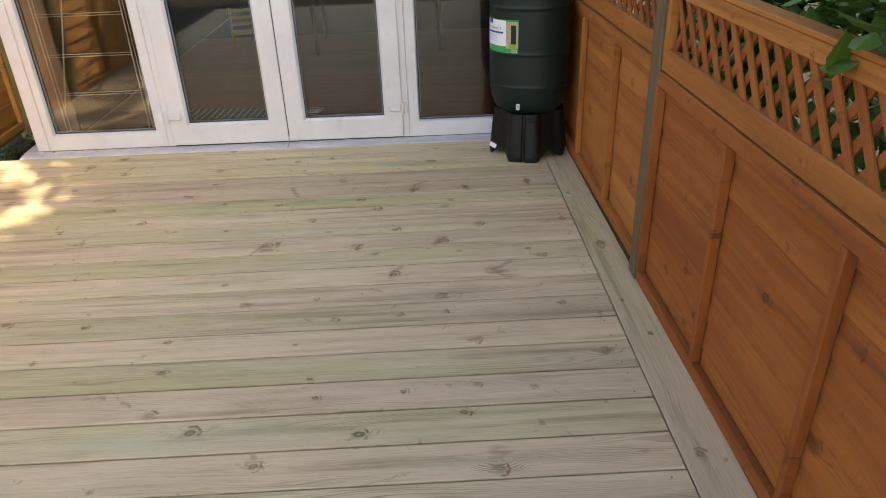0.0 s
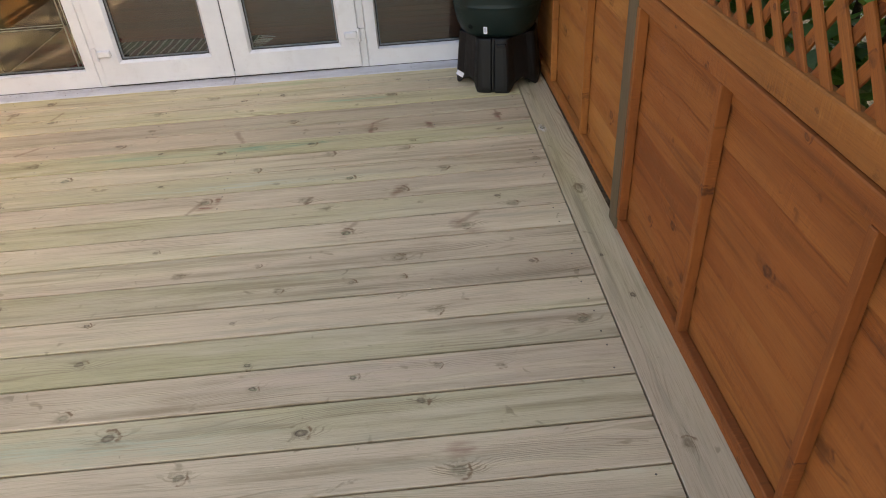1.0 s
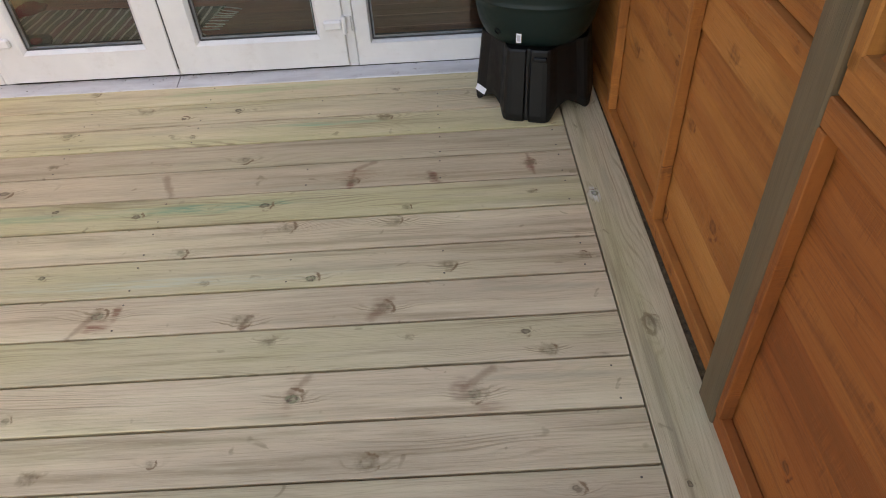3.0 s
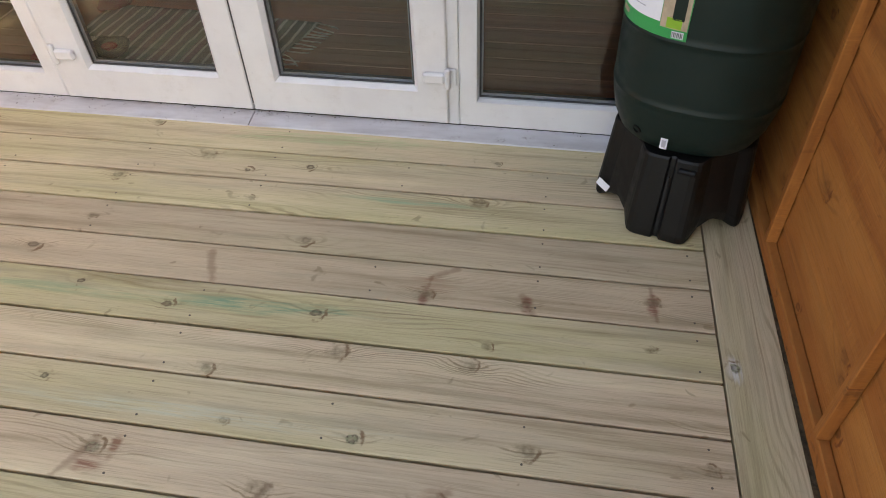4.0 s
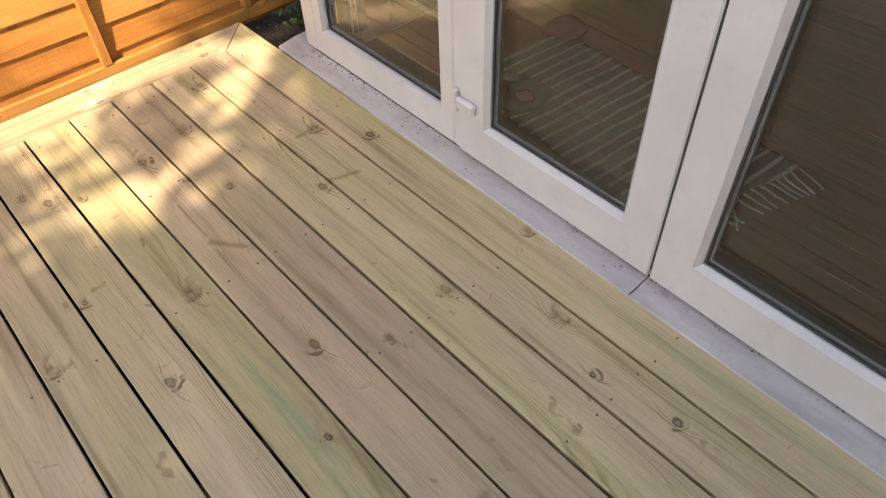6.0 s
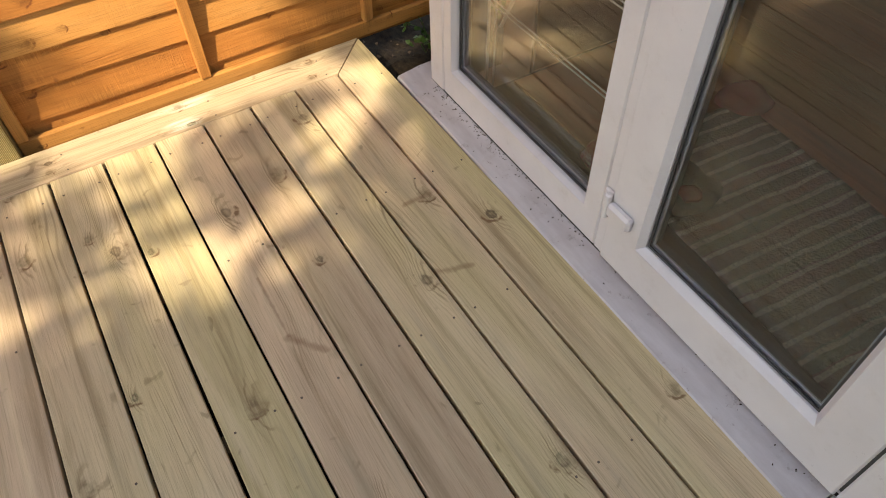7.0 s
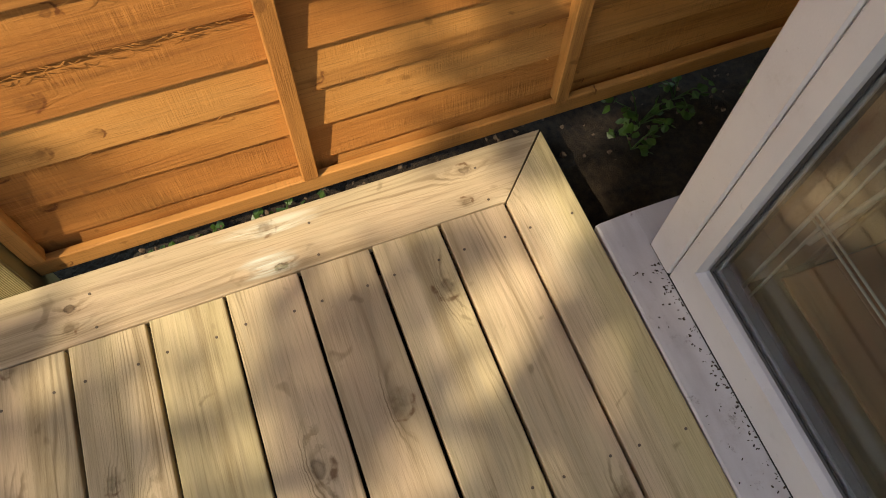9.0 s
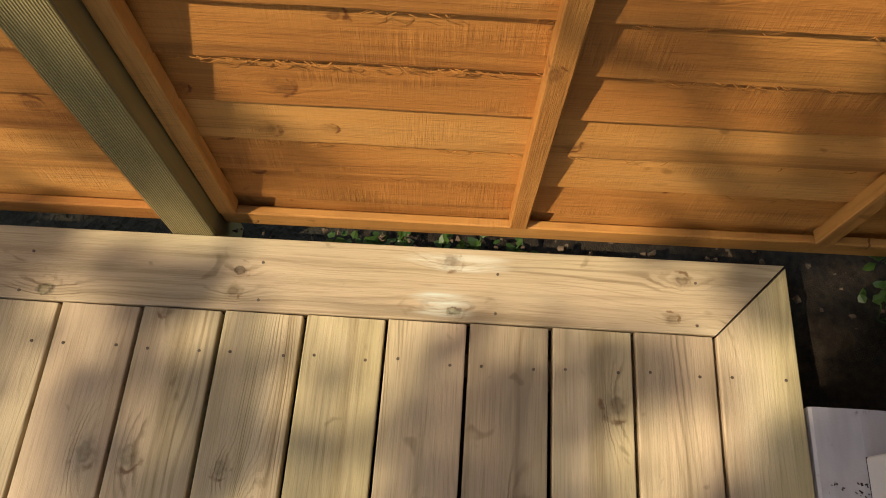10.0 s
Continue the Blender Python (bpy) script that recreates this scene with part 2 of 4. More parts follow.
DECK = board_wood("treated_pine", (0.61, 0.50, 0.315), (0.21, 0.142, 0.067), (0.61, 0.47, 0.315), (0.56, 0.48, 0.265), (0.13, 0.082, 0.045), 8, 0.62, relief=0.0012, vary=0.10, grain=0.72, heart=0.85,
                  flares=[(-0.766, 2.706, -0.712, 2.794, 0.011), (0.047, 2.721, 0.099, 2.788, 0.014), (-0.049, 3.313, -0.039, 3.399, 0.007), (-0.039, 3.399, 0.028, 3.439, 0.01),
                          (0.211, 3.363, 0.242, 3.305, 0.01), (-0.689, 3.421, -0.644, 3.314, 0.012), (-0.299, 2.713, -0.288, 2.749, 0.01), (-0.138, 2.481, -0.094, 2.539, 0.012),
                          (0.284, 2.478, 0.356, 2.531, 0.012), (0.545, 3.433, 0.558, 3.324, 0.006), (-1.689, 3.756, -1.661, 3.841, 0.009), (-1.930, 3.801, -1.930, 3.877, 0.009),
                          (-1.705, 3.366, -1.629, 3.427, 0.01), (-1.908, 3.370, -1.710, 3.368, 0.0035)],
                  stains=[(-0.95, 3.225, 0.40, 0.030, 0.5, (0.24, 0.34, 0.20)), (-0.45, 3.235, 0.30, 0.030, 0.72, (0.15, 0.29, 0.18)),
                          (-0.55, 3.99, 0.35, 0.035, 0.45, (0.36, 0.46, 0.22)), (-0.12, 3.70, 0.22, 0.015, 0.55, (0.24, 0.42, 0.26)),
                          (-0.03, 3.36, 0.10, 0.035, 0.5, (0.36, 0.20, 0.12)), (0.225, 3.335, 0.018, 0.032, 0.9, (0.24, 0.08, 0.05)),
                          (0.55, 3.38, 0.016, 0.055, 0.75, (0.28, 0.10, 0.07)), (-0.05, 3.33, 0.016, 0.05, 0.8, (0.26, 0.11, 0.07)),
                          (-0.55, 2.9, 0.5, 0.022, 0.35, (0.48, 0.56, 0.46)), (-0.70, 2.745, 0.035, 0.022, 0.85, (0.28, 0.13, 0.08)),
                          (-0.66, 2.79, 0.014, 0.035, 0.8, (0.28, 0.14, 0.08)), (0.07, 2.76, 0.030, 0.045, 0.6, (0.30, 0.18, 0.11)),
                          (-0.14, 2.47, 0.022, 0.06, 0.5, (0.33, 0.21, 0.14)), (0.28, 2.47, 0.030, 0.05, 0.55, (0.30, 0.18, 0.12)),
                          (0.34, 2.42, 0.05, 0.022, 0.55, (0.28, 0.16, 0.10)), (0.20, 1.445, 0.05, 0.03, 0.6, (0.32, 0.18, 0.12)),
                          (-0.75, 1.56, 0.5, 0.05, 0.35, (0.42, 0.50, 0.36)), (0.02, 1.74, 0.6, 0.06, 0.3, (0.62, 0.44, 0.34)),
                          (-2.575, 3.40, 0.03, 0.07, 0.9, (0.62, 0.66, 0.56)), (-2.66, 3.41, 0.020, 0.10, 0.95, (0.66, 0.64, 0.50)),
                          (0.73, 3.19, 0.02, 0.05, 0.8, (0.66, 0.64, 0.58))])
FENCE = board_wood("stained_fence_wood", (0.53, 0.240, 0.064), (0.14, 0.046, 0.011), (0.445, 0.177, 0.044), (0.63, 0.325, 0.104), (0.10, 0.028, 0.009), 3, 0.74,
                   ring=0.020, relief=0.0024, vary=0.12, heart=0.5, grain=0.16, sawn=0.8, lively=0.6)
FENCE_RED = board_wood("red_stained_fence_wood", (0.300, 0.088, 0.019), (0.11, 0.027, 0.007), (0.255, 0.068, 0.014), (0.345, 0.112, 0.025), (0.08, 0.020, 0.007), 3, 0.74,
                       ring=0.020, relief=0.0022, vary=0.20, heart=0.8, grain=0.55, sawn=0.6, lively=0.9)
# darker copy of FENCE for the trellis fence: its shade is in the colour
FENCE_SHADED = board_wood("shaded_fence_wood", (0.41, 0.152, 0.036), (0.15, 0.044, 0.010), (0.35, 0.116, 0.026), (0.455, 0.185, 0.047), (0.10, 0.028, 0.009), 3, 0.74,
                         ring=0.020, relief=0.0024, vary=0.14, heart=0.6, grain=0.30, sawn=0.7, lively=0.7)
POST = board_wood("weathered_post_wood", (0.150, 0.096, 0.050), (0.060, 0.038, 0.021), (0.135, 0.085, 0.046), (0.112, 0.090, 0.052), (0.10, 0.07, 0.045), 1, 0.75, ring=0.009)


def reeded_wood():
    """Green treated timber with fine ribs along its length."""
    m, t, b = material("reeded_post_wood")
    o = t.node("TexCoord").outputs["Object"]
    xyz = t.node("SeparateXYZ", (o,))
    rib = t.span(t.math("SINE", t.math("MULTIPLY", xyz.outputs[1], 6.2832 / 0.0044)), -1.0, 1.0)
    n = t.noise(t.vec("MULTIPLY", o, (2.5, 30.0, 30.0)), 1.0, 4)
    col = t.mix(rib, (0.16, 0.128, 0.055), t.ramp(n, (0.3, (0.26, 0.21, 0.092)), (0.7, (0.42, 0.34, 0.16))))
    finish(t, b, col, 0.7, rib, 0.0012, 0.3)
    return m


REEDED = reeded_wood()


def upvc(name, dirt):
    m, t, b = material(name)
    pos = t.node("NewGeometry").outputs["Position"]
    n1, n2, n3 = t.noise(pos, 5.0, 4), t.noise(pos, 55.0, 5, 0.7), t.noise(pos, 260.0, 2)
    col = t.ramp(n1, (0.3, (0.61, 0.605, 0.63)), (0.7, (0.69, 0.685, 0.70)))
    n4 = t.noise(pos, 14.0, 5, 0.7)
    col = t.mix(t.span(n4, 0.50, 0.78, 0.0, 0.15 + 0.5 * dirt), col, (0.42, 0.38, 0.35))
    col = t.mix(t.span(t.math("MULTIPLY", n2, n4), 0.325, 0.42, 0.0, 0.85 * dirt), col, (0.16, 0.13, 0.11))
    film = t.noise(t.vec("MULTIPLY", pos, (3.0, 14.0, 3.0)), 1.0, 4, 0.6)
    col = t.mix(t.span(film, 0.35, 0.7, 0.35 * dirt, 0.8 * dirt), col, (0.37, 0.345, 0.35))
    finish(t, b, col, t.span(n2, 0.3, 0.7, 0.26 + 0.2 * dirt, 0.42 + 0.3 * dirt), n3, 0.0003, 0.5)
    return m


UPVC, CILL = upvc("white_upvc", 0.06), upvc("dirty_upvc_cill", 1.0)
GASKET = plain("rubber_gasket", (0.045, 0.047, 0.05), 0.5)
SPACER = plain("aluminium_spacer", (0.30, 0.33, 0.37), 0.35)
SEAM = plain("dark_seam", (0.02, 0.02, 0.02), 0.8)


def glass():
    m, t, b = material("window_glass")
    for key, v in (("Base Color", (0.96, 0.98, 0.97, 1)), ("Roughness", 0.0), ("IOR", 1.5), ("Transmission Weight", 1.0)):
        b.inputs[key].default_value = v
    return m


GLASS = glass()
BUTT = plain("dark_green_plastic", (0.0025, 0.013, 0.0115), 0.5, 0.18, 30.0, 0.35, 0.0004)
STAND = plain("black_plastic", (0.005, 0.005, 0.0055), 0.5, 0.25, 40.0, 0.3, 0.0006)
SOIL = plain("dark_soil", (0.060, 0.044, 0.029), 0.95, 0.75, 55.0, 0.2, 0.02)
CHIPS = plain("dry_earth_and_chips", (0.15, 0.10, 0.058), 0.95, 0.7, 70.0, 0.2, 0.01)
LAWN = plain("garden_ground", (0.035, 0.03, 0.02), 0.95, 0.5, 6.0, 0.2, 0.02)
STONE = plain("pale_pebble", (0.15, 0.105, 0.07), 0.8, 0.4, 50.0, 0.3, 0.002)
BRICKWORK = plain("rendered_house_wall", (0.42, 0.36, 0.30), 0.9, 0.15, 8.0, 0.2, 0.004)
# near black: the dimness of the room is put into this colour
DIM_PLASTER = plain("dim_room_plaster", (0.065, 0.052, 0.046), 0.85, 0.06, 4.0, 0.2)
PAPER = plain("white_label_paper", (0.74, 0.74, 0.80), 0.4, 0.04)
GREENINK = plain("green_label_ink", (0.010, 0.30, 0.085), 0.4, 0.05)
BLUEINK = plain("blue_label_ink", (0.05, 0.06, 0.30), 0.4, 0.05)
GREYINK = plain("grey_label_ink", (0.42, 0.42, 0.48), 0.45, 0.05)
TANINK = plain("tan_label_picture", (0.42, 0.33, 0.24), 0.4, 0.25, 60.0)
LIMEINK = plain("lime_label_ink", (0.22, 0.42, 0.04), 0.4, 0.1)
AIRER = plain("white_coated_wire", (0.78, 0.77, 0.72), 0.35, 0.05)
SCREW = plain("dark_screw_head", (0.13, 0.10, 0.07), 0.5, 0.3)
FRINGE = plain("cream_cotton", (0.80, 0.77, 0.66), 0.95, 0.2, 90.0, 0.1)
HEAP_CLOTH = plain("dark_patterned_cloth", (0.055, 0.045, 0.04), 0.95, 0.3, 12.0, 0.1, 0.004)
RED = plain("red_cloth", (0.26, 0.012, 0.028), 0.9, 0.3, 25.0, 0.1, 0.003)
YELLOW = plain("yellow_plastic", (0.42, 0.30, 0.03), 0.45, 0.1)
DARKFRAME = plain("dark_furniture", (0.035, 0.025, 0.02), 0.5, 0.3)
BARK = plain("bark", (0.085, 0.06, 0.04), 0.95, 0.4, 20.0, 0.2, 0.01)


def laminate():
    m, t, b = material("red_brown_laminate")
    o = t.node("TexCoord").outputs["Object"]
    rnd = t.node("ObjectInfo").outputs["Random"]
    p = t.vec("ADD", o, t.node("CombineXYZ", (t.math("MULTIPLY", rnd, 31.0), rnd, rnd)).outputs[0])
    a = t.noise(t.vec("MULTIPLY", p, (1.6, 34.0, 1.0)), 1.0, 4, 0.6)
    c = t.noise(t.vec("MULTIPLY", p, (6.0, 160.0, 1.0)), 1.0, 3, 0.6)
    f = t.math("ADD", t.math("MULTIPLY", a, 0.7), t.math("MULTIPLY", c, 0.3))
    col = t.ramp(f, (0.3, (0.20, 0.070, 0.032)), (0.5, (0.40, 0.135, 0.058)), (0.72, (0.54, 0.205, 0.095)))
    col = t.mix(t.math("MULTIPLY", rnd, 0.45), col, (0.20, 0.08, 0.042))
    finish(t, b, col, 0.32, c, 0.0002, 0.45)
    return m


def rag_rug():
    m, t, b = material("striped_rag_rug")
    o = t.node("TexCoord").outputs["Object"]
    x = t.node("SeparateXYZ", (o,)).outputs[0]
    n = t.noise(t.vec("MULTIPLY", o, (14.0, 9.0, 1.0)), 1.0, 3)
    u = t.math("ADD", t.math("MULTIPLY", x, 22.0), t.math("MULTIPLY", n, 0.5))
    s1 = t.span(t.math("SINE", t.math("MULTIPLY", u, 6.2832)), 0.45, 0.85, 0.0, 0.85)
    s2 = t.noise(t.node("CombineXYZ", (t.math("FLOOR", u), 0.0, 0.0)).outputs[0], 3.7, 0)
    tint = t.ramp(s2, (0.35, (0.17, 0.17, 0.14)), (0.5, (0.27, 0.31, 0.22)), (0.62, (0.33, 0.22, 0.20)), (0.7, (0.24, 0.31, 0.24)))
    col = t.mix(s1, tint, (0.78, 0.76, 0.64))
    w = t.noise(t.vec("MULTIPLY", o, (120.0, 120.0, 1.0)), 1.0, 2)
    finish(t, b, t.mix(t.span(w, 0.45, 0.7, 0.0, 0.5), col, (0.09, 0.08, 0.07)), 0.95, w, 0.003, 0.1)
    return m


LAMINATE, RUG = laminate(), rag_rug()


def leaf_material(name, a, b_col):
    m, t, b = material(name)
    isle = t.node("NewGeometry").outputs["Random Per Island"]
    pos = t.node("NewGeometry").outputs["Position"]
    col = t.ramp(isle, (0.0, a), (1.0, b_col))
    col = t.mix(t.span(t.noise(pos, 60.0, 3), 0.4, 0.7, 0.0, 0.4), col, tuple(c * 0.6 for c in a))
    finish(t, b, col, 0.42, None, 0.001, 0.45)
    tr = t.node("BsdfTranslucent", (t.mix(0.5, col, (0.18, 0.32, 0.03)),)).outputs[0]
    mx = t.node("MixShader", (0.3, b.outputs[0], tr)).outputs[0]
    t.t.links.new(mx, m.node_tree.nodes["Material Output"].inputs[0])
    return m


LEAF = leaf_material("shrub_leaf", (0.040, 0.10, 0.021), (0.12, 0.235, 0.045))
WEED = leaf_material("weed_leaf", (0.035, 0.085, 0.016), (0.07, 0.15, 0.03))


# ---- mesh tools ----
def mesh_of(name, verts, faces, mat, smooth=False):
    me = bpy.data.meshes.new(name)
    me.from_pydata([tuple(v) for v in verts], [], faces)
    me.materials.append(mat)
    if smooth:
        me.polygons.foreach_set("use_smooth", [True] * len(me.polygons))
    me.update()
    return me


def chamfer_box(size, c=0.003):
    """Vertices and faces of a box about the origin with chamfered edges."""
    hx, hy, hz = (s / 2 for s in size)
    c = min(c, 0.45 * min(size))
    vs, key = [], {}
    for sx in (-1, 1):
        for sy in (-1, 1):
            for sz in (-1, 1):
                for ax in range(3):
                    v = [sx * hx, sy * hy, sz * hz]
                    for k in range(3):
                        if k != ax:
                            v[k] -= (sx, sy, sz)[k] * c
                    key[sx, sy, sz, ax] = len(vs)
                    vs.append(v)
    fs = []
    for ax in range(3):
        o = [k for k in range(3) if k != ax]
        for s in (-1, 1):
            ring = []
            for a, b in ((-1, -1), (1, -1), (1, 1), (-1, 1)):
                q = [0, 0, 0]
                q[ax], q[o[0]], q[o[1]] = s, a, b
                ring.append(key[(*q, ax)])
            fs.append(ring)
        for a in (-1, 1):
            for b in (-1, 1):
                lo, hi = [0, 0, 0], [0, 0, 0]
                lo[ax], hi[ax] = -1, 1
                lo[o[0]] = hi[o[0]] = a
                lo[o[1]] = hi[o[1]] = b
                fs.append([key[(*lo, o[0])], key[(*hi, o[0])], key[(*hi, o[1])], key[(*lo, o[1])]])
    for sx in (-1, 1):
        for sy in (-1, 1):
            for sz in (-1, 1):
                fs.append([key[sx, sy, sz, k] for k in range(3)])
    return vs, fs


def fix_normals(me):
    bm = bmesh.new()
    bm.from_mesh(me)
    bmesh.ops.recalc_face_normals(bm, faces=bm.faces)
    bm.to_mesh(me)
    bm.free()
    return me


def box_mesh(name, size, mat, c=0.003):
    return fix_normals(mesh_of(name, *chamfer_box(size, c), mat))


def thing(name, label="", category="", group="", kind="", m=None):
    ob = new(name)
    ob.empty_display_size = 0.1
    ob.matrix_world = m or Matrix.Identity(4)
    return tagged(ob, label, category, group, kind)


def hang(name, me, parent=None, m=None, label=""):
    """A mesh object as a part of parent, placed by m in its parent's space."""
    ob = new(name, me)
    ob.parent = parent
    ob.matrix_basis = m or Matrix.Identity(4)
    return tagged(ob, label)


def bar(name, x0, x1, y0, y1, z0, z1, mat, parent=None, label="", c=0.003, turn=None):
    """A chamfered box between two corners."""
    me = box_mesh(name, (x1 - x0, y1 - y0, z1 - z0), mat, c)
    m = Matrix.Translation(((x0 + x1) / 2, (y0 + y1) / 2, (z0 + z1) / 2))
    return hang(name, me, parent, m @ turn if turn else m, label)


def tube(points, r, sides=8, cap=True):
    """Vertices and faces of a round bar along points."""
    pts = [Vector(p) for p in points]
    vs, fs = [], []
    for i, p in enumerate(pts):
        d = (pts[min(i + 1, len(pts) - 1)] - pts[max(i - 1, 0)]).normalized()
        a = d.orthogonal().normalized() if i == 0 else (a - d * a.dot(d)).normalized()
        b = d.cross(a)
        rr = r[i] if isinstance(r, (list, tuple)) else r
        vs += [p + (a * math.cos(k * math.tau / sides) + b * math.sin(k * math.tau / sides)) * rr for k in range(sides)]
    for i in range(len(pts) - 1):
        for k in range(sides):
            q = (k + 1) % sides
            fs.append([i * sides + k, i * sides + q, (i + 1) * sides + q, (i + 1) * sides + k])
    if cap:
        fs += [list(range(sides))[::-1], [len(vs) - sides + k for k in range(sides)]]
    return vs, fs


def joined(parts):
    vs, fs = [], []
    for v, f in parts:
        n = len(vs)
        vs += list(v)
        fs += [[i + n for i in q] for q in f]
    return vs, fs


def lathe(profile, sides, shape=lambda a, z: 1.0, cap=True):
    """A closed form turned about z: (radius, z) rings, widened by shape(angle, z)."""
    vs, fs = [], []
    for r, z in profile:
        for k in range(sides):
            a = k * math.tau / sides
            q = r * shape(a, z)
            vs.append((q * math.cos(a), q * math.sin(a), z))
    for i in range(len(profile) - 1):
        for k in range(sides):
            n = (k + 1) % sides
            fs.append([i * sides + k, i * sides + n, (i + 1) * sides + n, (i + 1) * sides + k])
    if cap:
        fs += [list(range(sides))[::-1], [len(vs) - sides + k for k in range(sides)]]
    return vs, fs


rng = random.Random(7)

# ---- ground ----
ground = tagged(new("ground", mesh_of("ground", [(-60, -60, -0.16), (60, -60, -0.16), (60, 60, -0.16), (-60, 60, -0.16)], [[0, 1, 2, 3]], LAWN)),
                "dark garden earth and grass under the decking", "ground", kind="structure")


def soil_bed():
    """Lumpy earth in the corner between the fence, the deck and the house."""
    nx, ny = 30, 90
    vs, fs = [], []
    for i in range(nx + 1):
        for j in range(ny + 1):
            x, y = -2.85 + 0.62 * i / nx, 3.2 + 2.8 * j / ny
            h = noise.fractal(Vector((x * 9, y * 9, 0.3)), 1.0, 2.0, 5) * 0.03
            vs.append((x, y, -0.10 + h - 0.03 * (0.5 + 0.5 * math.sin(i / nx * 3.1))))
    for i in range(nx):
        for j in range(ny):
            a = i * (ny + 1) + j
            fs.append([a, a + ny + 1, a + ny + 2, a + 1])
    return tagged(new("soil", mesh_of("soil", vs, fs, SOIL, True)), "dark damp bare earth beside the fence", "soil", kind="stuff")


soil_bed()


def soil_strip():
    """Earth and chips in the gap between the border board and the trellis fence."""
    ny = 160
    vs, fs = [], []
    for j in range(ny + 1):
        y = -0.9 + 5.0 * j / ny
        for x in (0.851, 0.862, 0.875, 0.90):
            vs.append((x, y, -0.006 + 0.010 * noise.noise(Vector((x * 60, y * 40, 1.0)))))
    for j in range(ny):
        for k in range(3):
            a = 4 * j + k
            fs.append([a, a + 1, a + 5, a + 4])
    return tagged(new("soil", mesh_of("soil", vs, fs, CHIPS)), "dry brown earth in the gap beside the fence foot", "soil", kind="stuff")


soil_strip()


def pebbles():
    """Loose stones and chips along the foot of the fence."""
    parts = []
    for k in range(130):
        y = rng.uniform(2.2, 4.75)
        x = rng.uniform(-2.785, -2.715) if y < 4.05 else rng.uniform(-2.78, -2.60)
        r = rng.uniform(0.003, 0.009) * (1.5 if rng.random() < 0.1 else 1.0)
        v = [Vector((rng.uniform(-1, 1), rng.uniform(-1, 1), rng.uniform(-0.7, 0.7))).normalized() * r * rng.uniform(0.7, 1.2) for _ in range(9)]
        bm = bmesh.new()
        for q in v:
            bm.verts.new(q)
        hull = bmesh.ops.convex_hull(bm, input=bm.verts)
        bm.verts.ensure_lookup_table()
        bm.verts.index_update()
        z = -0.085 + rng.uniform(0, 0.02)
        parts.append(([vv.co + Vector((x, y, z)) for vv in bm.verts], [[q.index for q in f.verts] for f in bm.faces]))
        bm.free()
    return tagged(new("pebbles", mesh_of("pebbles", *joined(parts), STONE)), "small pale pebbles scattered along the fence foot", "pebbles", kind="stuff")


pebbles()

# ---- house: doors and cill, turned a little from the deck ----
HOUSE = pose(-0.805, 4.118, 0.0, 0, 0, -0.62)


def house_wall(name, x0, x1, y0, y1, z0, z1, mat, label):
    ob = bar(name, x0, x1, y0, y1, z0, z1, mat)
    ob.matrix_world = HOUSE @ ob.matrix_basis
    return tagged(ob, label, "wall", kind="structure")


TOP = 2.08
house_wall("wall_front_upper", -1.55, 1.75, 0.02, 0.27, TOP, 2.7, BRICKWORK, "rendered house wall above the glazed doors")
house_wall("wall_front_end", 1.545, 1.75, 0.02, 0.27, -0.2, TOP, BRICKWORK, "rendered house wall beside the glazed doors")
house_wall("wall_side", -1.55, -1.40, 0.275, 5.0, -0.2, 2.7, BRICKWORK, "rendered side wall of the house extension")
house_wall("wall_plinth", -1.54, 1.54, 0.03, 0.27, -0.2, -0.025, BRICKWORK, "rendered plinth under the door cill")
house_wall("wall_room_end", 1.75, 1.90, 0.02, 5.0, -0.2, 2.7, DIM_PLASTER, "plain plastered end wall of the room")
# lining added to keep the room dark behind the side panel
house_wall("wall_room_side", -1.396, -1.386, 0.28, 4.84, 0.03, 2.39, DIM_PLASTER, "dark lining on the room side wall, coloured for the dim room")
house_wall("wall_room_back", -1.40, 1.75, 4.85, 5.0, -0.2, 2.7, DIM_PLASTER, "plain plastered back wall of the room")
tagged(house_wall("ceiling", -1.40, 1.75, 0.275, 4.85, 2.4, 2.5, DIM_PLASTER, "plain plastered ceiling of the room"), category="ceiling")

cill = thing("door_cill", "white plastic door cill, dirty with grit, flush with the deck", "door cill", kind="structure", m=HOUSE)


def cill_length(x0, x1):
    """A sloping sill with a rounded nose."""
    sec = [(-0.079, -0.035), (-0.081, -0.002), (-0.077, 0.003), (0.0, 0.014), (0.14, 0.018), (0.14, -0.035)]
    vs = [(x, y, z) for x in (x0, x1) for y, z in sec]
    n = len(sec)
    fs = [[i, (i + 1) % n, n + (i + 1) % n, n + i] for i in range(n)] + [list(range(n))[::-1], list(range(n, 2 * n))]
    return hang("cill_length", fix_normals(mesh_of("cill_length", vs, fs, CILL)), cill)


cill_length(-1.625, -0.006)
cill_length(-0.002, 1.60)



